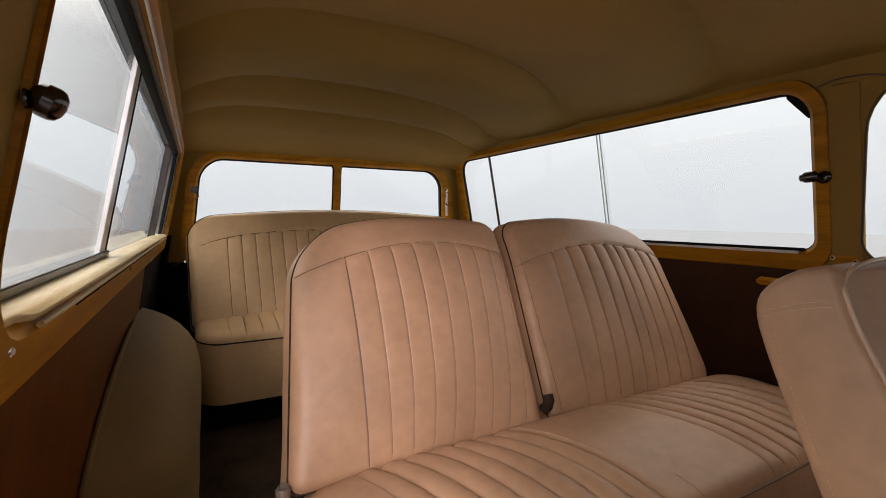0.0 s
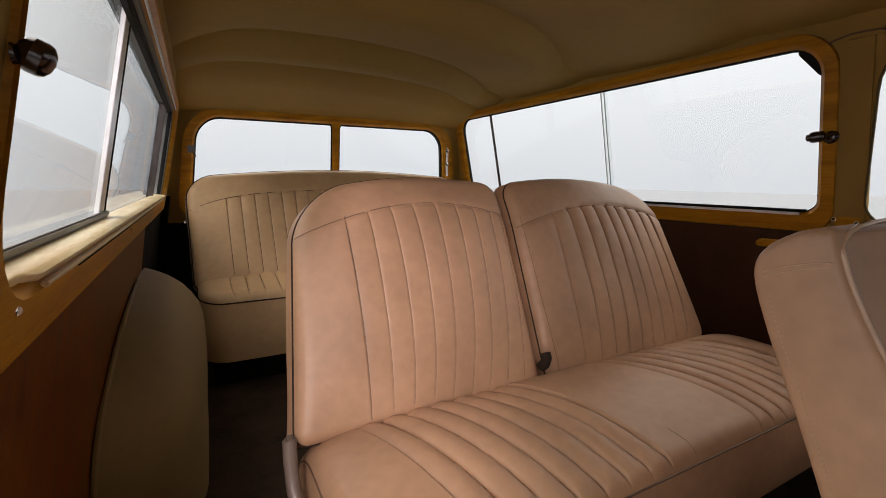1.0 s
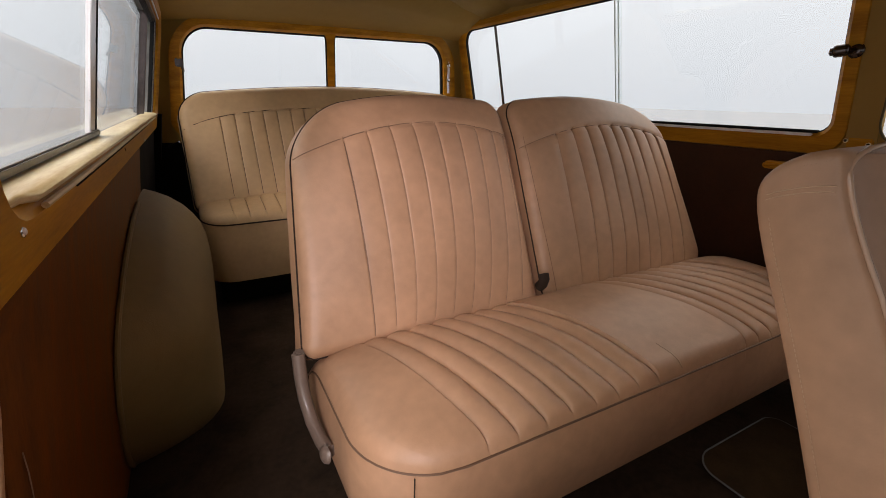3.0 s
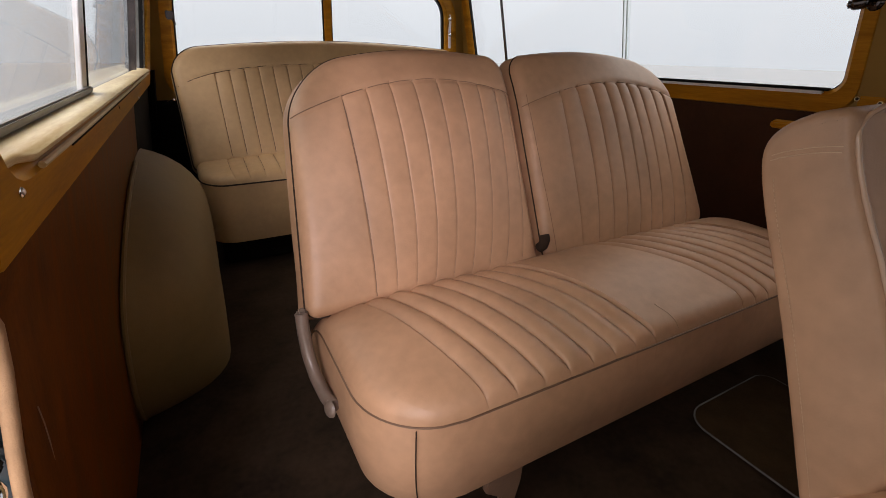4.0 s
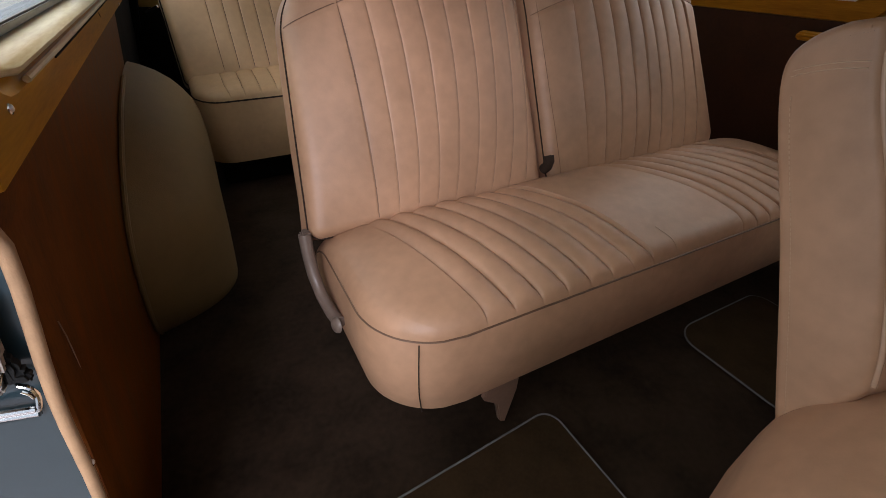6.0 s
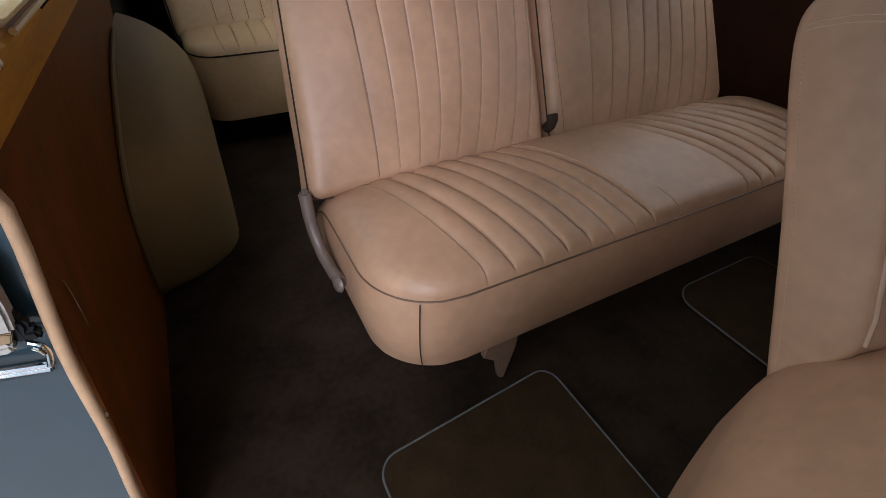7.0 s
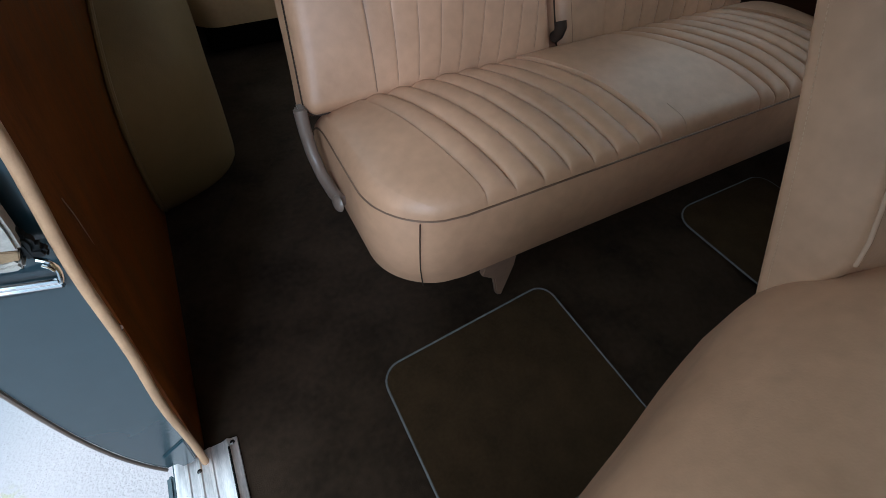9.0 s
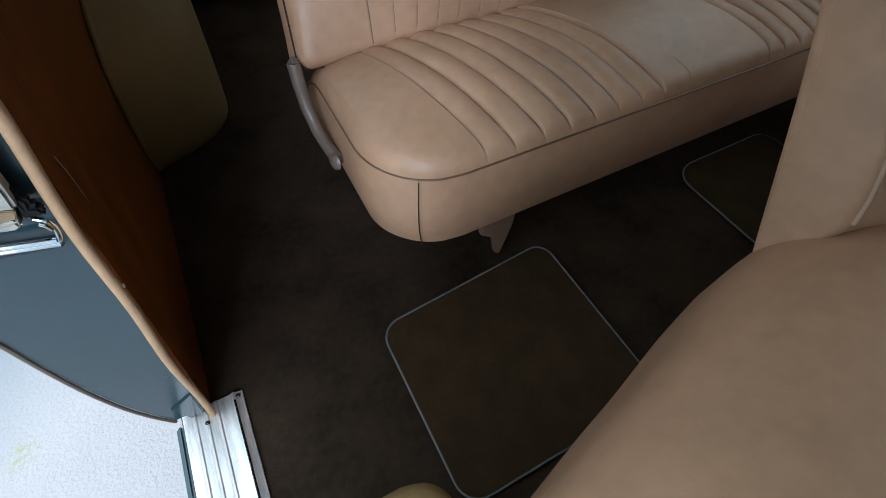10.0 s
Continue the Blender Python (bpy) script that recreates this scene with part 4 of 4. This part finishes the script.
def rear_seat():
    ob = thing("rear_bench", "tan leather rear bench with pleated back and cushion, yellowed for warm light", "seat", (0.68, 2.2, 0.0))
    w, d = 1.40, 0.34
    cushion = Pad(w, d, 0.405, (0.11, 0.11, 0.02, 0.02), 0.030, lambda a, b, z: Vector((-0.020 + a, 1.975 + b, z + 0.05 * (b / d) * max(0, z - 0.2) / 0.2)), 0.022, steps(0.125, 1.275, 19), None, 0.006, 0.125)
    cush = mesh_object("cushion", *cushion.mesh(), LEATHER_REAR_LIT, ob, label="pleated tan leather cushion")
    cord("piping", cushion.rim(), 0.0032, PIPING, cush, True)
    h = 0.545
    bw = 1.43
    pad = Pad(bw, h, 0.07, (0.03, 0.03, 0.12, 0.12), 0.035, back_place((2.232, 0.38), -0.03, -0.042, 1.39, 1.40, bw, h), 0.012, steps(0.16, 1.27, 19), 0.428, 0.0075, -0.03, 0.028, 0.0, 1.0, (6, 0.03), None, (0.022, 0.022))
    back = mesh_object("backrest", *pad.mesh(), LEATHER_REAR_LIT, ob, label="pleated tan leather backrest")
    cord("piping", pad.rim(0.006), 0.0036, PIPING, back, True)
    pad.seam("seam", [(a, pad.line(a)) for a in steps(0.012, bw - 0.012, 40)], 0.0013, PIPING, back, 0.0006)
    pad.stitched(back, DEEP_THREAD, 0.05, 0.43, 0.0013)
    cushion.stitched(cush, DEEP_THREAD, 0.045, 0.24, 0.0013)
    box("base", (0.02, 2.06, 0.0), (1.34, 2.34, 0.13), BLACK, ob, 0.01)
    return ob


def driver_seat():
    ob = thing("driver_seat", "tan leather front seat with piped backrest", "seat", (0.8, 0.0, 0.0))
    w, d = 1.235, 0.50

    def lay(a, b, z):
        # a tight roll at the inner end, a full one along the rear
        x = 0.095 + 0.276 * a if a < 0.145 else a - 0.01
        return Vector((x, 0.0105 + (min(x, 0.482) - 0.13) * 0.293 - b, z))
    cushion = Pad(w, d, 0.545, (0.05, 0.03, 0.06, 0.06), 0.145, lay, 0.008, (), None, 0.006, 0.16)
    cush = mesh_object("cushion", *cushion.mesh(), LEATHER, ob, label="plain tan leather cushion")
    box("base", (0.22, -0.44, 0.0), (1.18, 0.02, 0.17), BLACK, ob, 0.01)
    # the back in profile: up the rear edge, over the top, down the front edge
    rear = [(0.100, 0.400), (0.114, 0.433), (0.161, 0.557), (0.183, 0.613), (0.206, 0.668), (0.230, 0.721), (0.247, 0.765), (0.2525, 0.788), (0.2505, 0.803), (0.2430, 0.8145), (0.2325, 0.8240), (0.215, 0.8340)]
    front = [(0.198, 0.8390), (0.189, 0.8385), (0.1845, 0.833), (0.181, 0.820), (0.173, 0.795), (0.154, 0.755), (0.127, 0.707), (0.092, 0.629), (0.061, 0.545), (0.064, 0.510), (0.085, 0.455), (0.090, 0.400)]

    def rounder(line):
        out = [line[0]]
        for p, q in zip(line, line[1:]):
            out += [tuple(0.75 * a + 0.25 * b for a, b in zip(p, q)), tuple(0.25 * a + 0.75 * b for a, b in zip(p, q))]
        return out + [line[-1]]
    rear, front = rounder(rear), rounder(front)
    loop = rear + front
    n, mid = len(loop), len(rear)
    outs = []
    for k, (y, z) in enumerate(loop):
        (ya, za), (yb, zb) = loop[k - 1], loop[(k + 1) % n]
        q = math.hypot(yb - ya, zb - za)
        outs.append(((za - zb) / q, (yb - ya) / q))
    x0, x1 = 0.497, 1.237
    stations = [(x0, 0.009), (x0 + 0.001, 0.0055), (x0 + 0.0035, 0.0025), (x0 + 0.008, 0.0), (x0 + 0.02, 0.0)] + [(x, 0.0) for x in steps(x0 + 0.045, x1 - 0.02, 16)] + [(x1 - 0.006, 0.003), (x1, 0.012)]
    vs = []
    for x, tuck in stations:
        u = min(1, max(0, (x - x0 - 0.008) / 0.10)) * min(1, (x1 - x) / 0.05)
        swell = u * u * (3 - 2 * u)
        for k, ((y, z), (oy, oz)) in enumerate(zip(loop, outs)):
            fy = 0.034 * swell if k > mid + 3 else 0.010 * swell if k >= mid - 4 else 0.0
            crown = 0.003 * swell if mid - 9 <= k <= mid + 6 else 0.0
            vs.append((x, y + oy * tuck - fy, z + oz * tuck + crown))
    m = len(stations)
    fs = [(i * n + k, i * n + (k + 1) % n, (i + 1) * n + (k + 1) % n, (i + 1) * n + k) for i in range(m - 1) for k in range(n)]
    for o in (0, (m - 1) * n):
        fs += [(o + k, o + k + 1, o + n - 2 - k, o + n - 1 - k) for k in range(n // 2 - 1)]
    back = mesh_object("backrest", vs, fs, LEATHER, ob, label="tan leather backrest with boxed sides")
    trim = [(x0 + 0.006, y, z) for y, z in front[4:-6]]
    top = [(x, 0.176, 0.8450) for x in steps(x1 - 0.05, 0.62, 8)] + [(0.578, 0.177, 0.8447), (0.552, 0.1795, 0.8428), (0.531, 0.1815, 0.8398), (0.5195, 0.1830, 0.8350), (0.5125, 0.1835, 0.8290), (0.5070, 0.1830, 0.8220)]
    cord("piping", top + [p for p in trim if p[2] < 0.815], 0.0025, PIPING_PALE, back, n=10, label="glossy tan piping")
    for db in (0.0, -0.0052):
        cord("stitching", [(x0 + max(-0.0002, (y - 0.239) * 0.6), y, z + db) for y, z in ((0.2425, 0.788), (0.240, 0.7898), (0.2325, 0.794), (0.2254, 0.797), (0.2165, 0.8004), (0.2072, 0.8034), (0.1942, 0.8067), (0.1850, 0.8082))], 0.0007, THREAD, back, n=6)
    for k in range(70):
        z = 0.44 + 0.33 * k / 70
        y = float(np.interp(z, [p[1] for p in rear[:14]], [p[0] for p in rear[:14]])) - 0.0155
        cord("stitch", [(x0 - 0.0003, y, z), (x0 - 0.0003, y + 0.0012, z + 0.003)], 0.0005, THREAD, back, n=5)
    return ob


def passenger_seat():
    ob = thing("passenger_seat", "small front passenger cushion by the door, coloured dull olive for its shade", "seat", (-0.06, -0.15, 0.0))
    pad = Pad(0.235, 0.46, 0.375, (0.03, 0.03, 0.03, 0.03), 0.03, lambda a, b, z: Vector((-0.185 + a, 0.088 - 0.26 * max(0, a - 0.19) - b, z)), 0.01, (), None, 0.005, 0.15)
    # A leather cushion in shade; the dull vinyl colour stands in for that shade.
    mesh_object("cushion", *pad.mesh(), LEATHER_DULL, ob)
    box("base", (-0.15, -0.34, 0.0), (0.02, 0.03, 0.16), BLACK, ob, 0.01)
    return ob


bench()
rear_seat()
driver_seat()
passenger_seat()


def wheel_housing(sign, aft=0.0):
    """A padded cover over the rear wheel arch: sections from the wall to the aisle."""
    ob = thing("wheel_housing", "tan vinyl padded cover over the inner wheel arch", "wheel cover", (XC + sign * 0.8, 1.5, 0.0), "wheel housings")
    cy = 1.46 + aft
    # the edge on the wall: out from the floor, over the tyre and down again
    ys = (1.15, 1.055, 0.985, 0.94, 0.922, 0.935, 0.968, 1.06, 1.16, 1.263, 1.45, 1.66, 1.80, 1.90, 1.95, 1.97, 1.98)
    zs = (0.0, 0.08, 0.20, 0.30, 0.386, 0.43, 0.47, 0.522, 0.556, 0.583, 0.60, 0.60, 0.585, 0.52, 0.38, 0.20, 0.0)
    m = 40
    spread = [k * (len(ys) - 1) / m for k in range(m + 1)]
    edge = [(float(np.interp(k, range(len(ys)), ys)), float(np.interp(k, range(len(zs)), zs))) for k in spread]
    edge = [(y + aft, z) for y, z in edge]
    for _ in range(3):
        edge = [edge[0]] + [tuple((a + 2 * b + c) / 4 for a, b, c in zip(edge[i - 1], edge[i], edge[i + 1])) for i in range(1, m)] + [edge[-1]]
    levels = [(0.0, 1.0, 1.0), (0.03, 0.98, 0.995), (0.07, 0.945, 0.98), (0.11, 0.895, 0.955), (0.14, 0.84, 0.93), (0.165, 0.78, 0.895), (0.182, 0.71, 0.855), (0.193, 0.63, 0.80), (0.198, 0.52, 0.70), (0.198, 0.35, 0.4)]
    vs, fs = [], []
    for dep, f, reach in levels:
        for k, (y, z) in enumerate(edge):
            back = (0.55 * dep + 0.10 * (dep / 0.198) ** 5) * (1 - k / m) * min(1, 0.6 + z)
            low = 0.03 * (1 - z * f / 0.3) * dep / 0.21 if z * f < 0.3 else 0.0
            vs.append(side(sign, cy + (y - cy) * reach + back, z * f, -dep - low))
    n = m + 1
    for i in range(len(levels) - 1):
        for k in range(m):
            fs.append((i * n + k, i * n + k + 1, (i + 1) * n + k + 1, (i + 1) * n + k))
    fs.append(tuple((len(levels) - 1) * n + k for k in range(n)))
    mesh_object("cover", vs, fs, LEATHER_DULL, ob)
    cord("welt", [side(sign, y, z + 0.003, -0.006) for y, z in edge[:m * 2 // 3]], 0.0055, LEATHER_DULL, ob)
    return ob


wheel_housing(-1)
wheel_housing(1, 0.14)


def floor_mat(x0, x1, y0, y1, skew, corner):
    ob = thing("floor_mat", "dark brown carpet floor mat with grey bound edge", "mat", ((x0 + x1) / 2, (y0 + y1) / 2, 0), "floor mats")
    loop = [(x, y + skew * (x - x0) / (x1 - x0) * (y - y0) / (y1 - y0)) for x, y in rounded(x0, x1, y0, y1, (0.045, 0.040, corner, 0.045), 7)]
    prism("carpet_face", [(x, y, 0.001) for x, y in loop], (0, 0, 0.008), MAT_PILE, ob, 0.002)
    cord("binding", [(x, y, 0.007 + 0.002 * math.sin(x * 31 + y * 23)) for x, y in loop], 0.0023, BINDING, ob, True)
    return ob


floor_mat(0.096, 0.534, 0.061, 0.436, 0.034, 0.042)
floor_mat(1.004, 1.374, 0.199, 0.511, 0.002, 0.070)

# screws in the rails and panels
for x, y, z, ax in ((side(-1, 0.425, 0.784).x + 0.0135, 0.425, 0.784, 1), (side(-1, 1.60, 0.752).x + 0.014, 1.60, 0.752, 1), (-0.197, 0.420, 0.418, 1)):
    s = thing("screw", "small bright cup-washered screw in the wood", "screw", (x, y, z), "trim screws")
    dome("washer", (x, y, z), 0.0048, (ax, 0, 0.1), CHROME, s, 0.3)
    dome("head", (x + 0.001, y, z), 0.003, (ax, 0, 0.1), ALUMINIUM, s, 0.6)
pull = thing("strap_hook", "small chrome hook in the dark beside the rear seat", "hook", (-0.075, 2.40, 0.67))
cord("hook", [(-0.10, 2.42, 0.655), (-0.07, 2.40, 0.668), (-0.052, 2.39, 0.676)], 0.006, CHROME, pull)
block = thing("pull_block", "small varnished wooden pull block on the side panel", "pull", (1.45, 0.73, 0.70))
prism("block", [(1.470, 0.655, 0.690), (1.444, 0.655, 0.694), (1.438, 0.655, 0.702), (1.442, 0.655, 0.712), (1.468, 0.655, 0.716)], (0, 0.07, 0), MAPLE, block, 0.004)
for x, y, z in ((side(1, 0.56, 0.785).x - 0.013, 0.560, 0.783), (side(1, 0.51, 0.777).x - 0.0135, 0.512, 0.776)):
    s = thing("screw", "small brass screw in the wooden frame", "screw", (x, y, z), "trim screws")
    dome("washer", (x, y, z), 0.006, (-1, 0, 0.1), MAPLE_PALE, s, 0.3)
    dome("head", (x - 0.001, y, z), 0.0038, (-1, 0, 0.1), DARK_METAL, s, 0.6)

# the panes let daylight in
for ob in bpy.data.objects:
    if ob.name.split(".")[0] == "pane":
        ob.visible_shadow = False
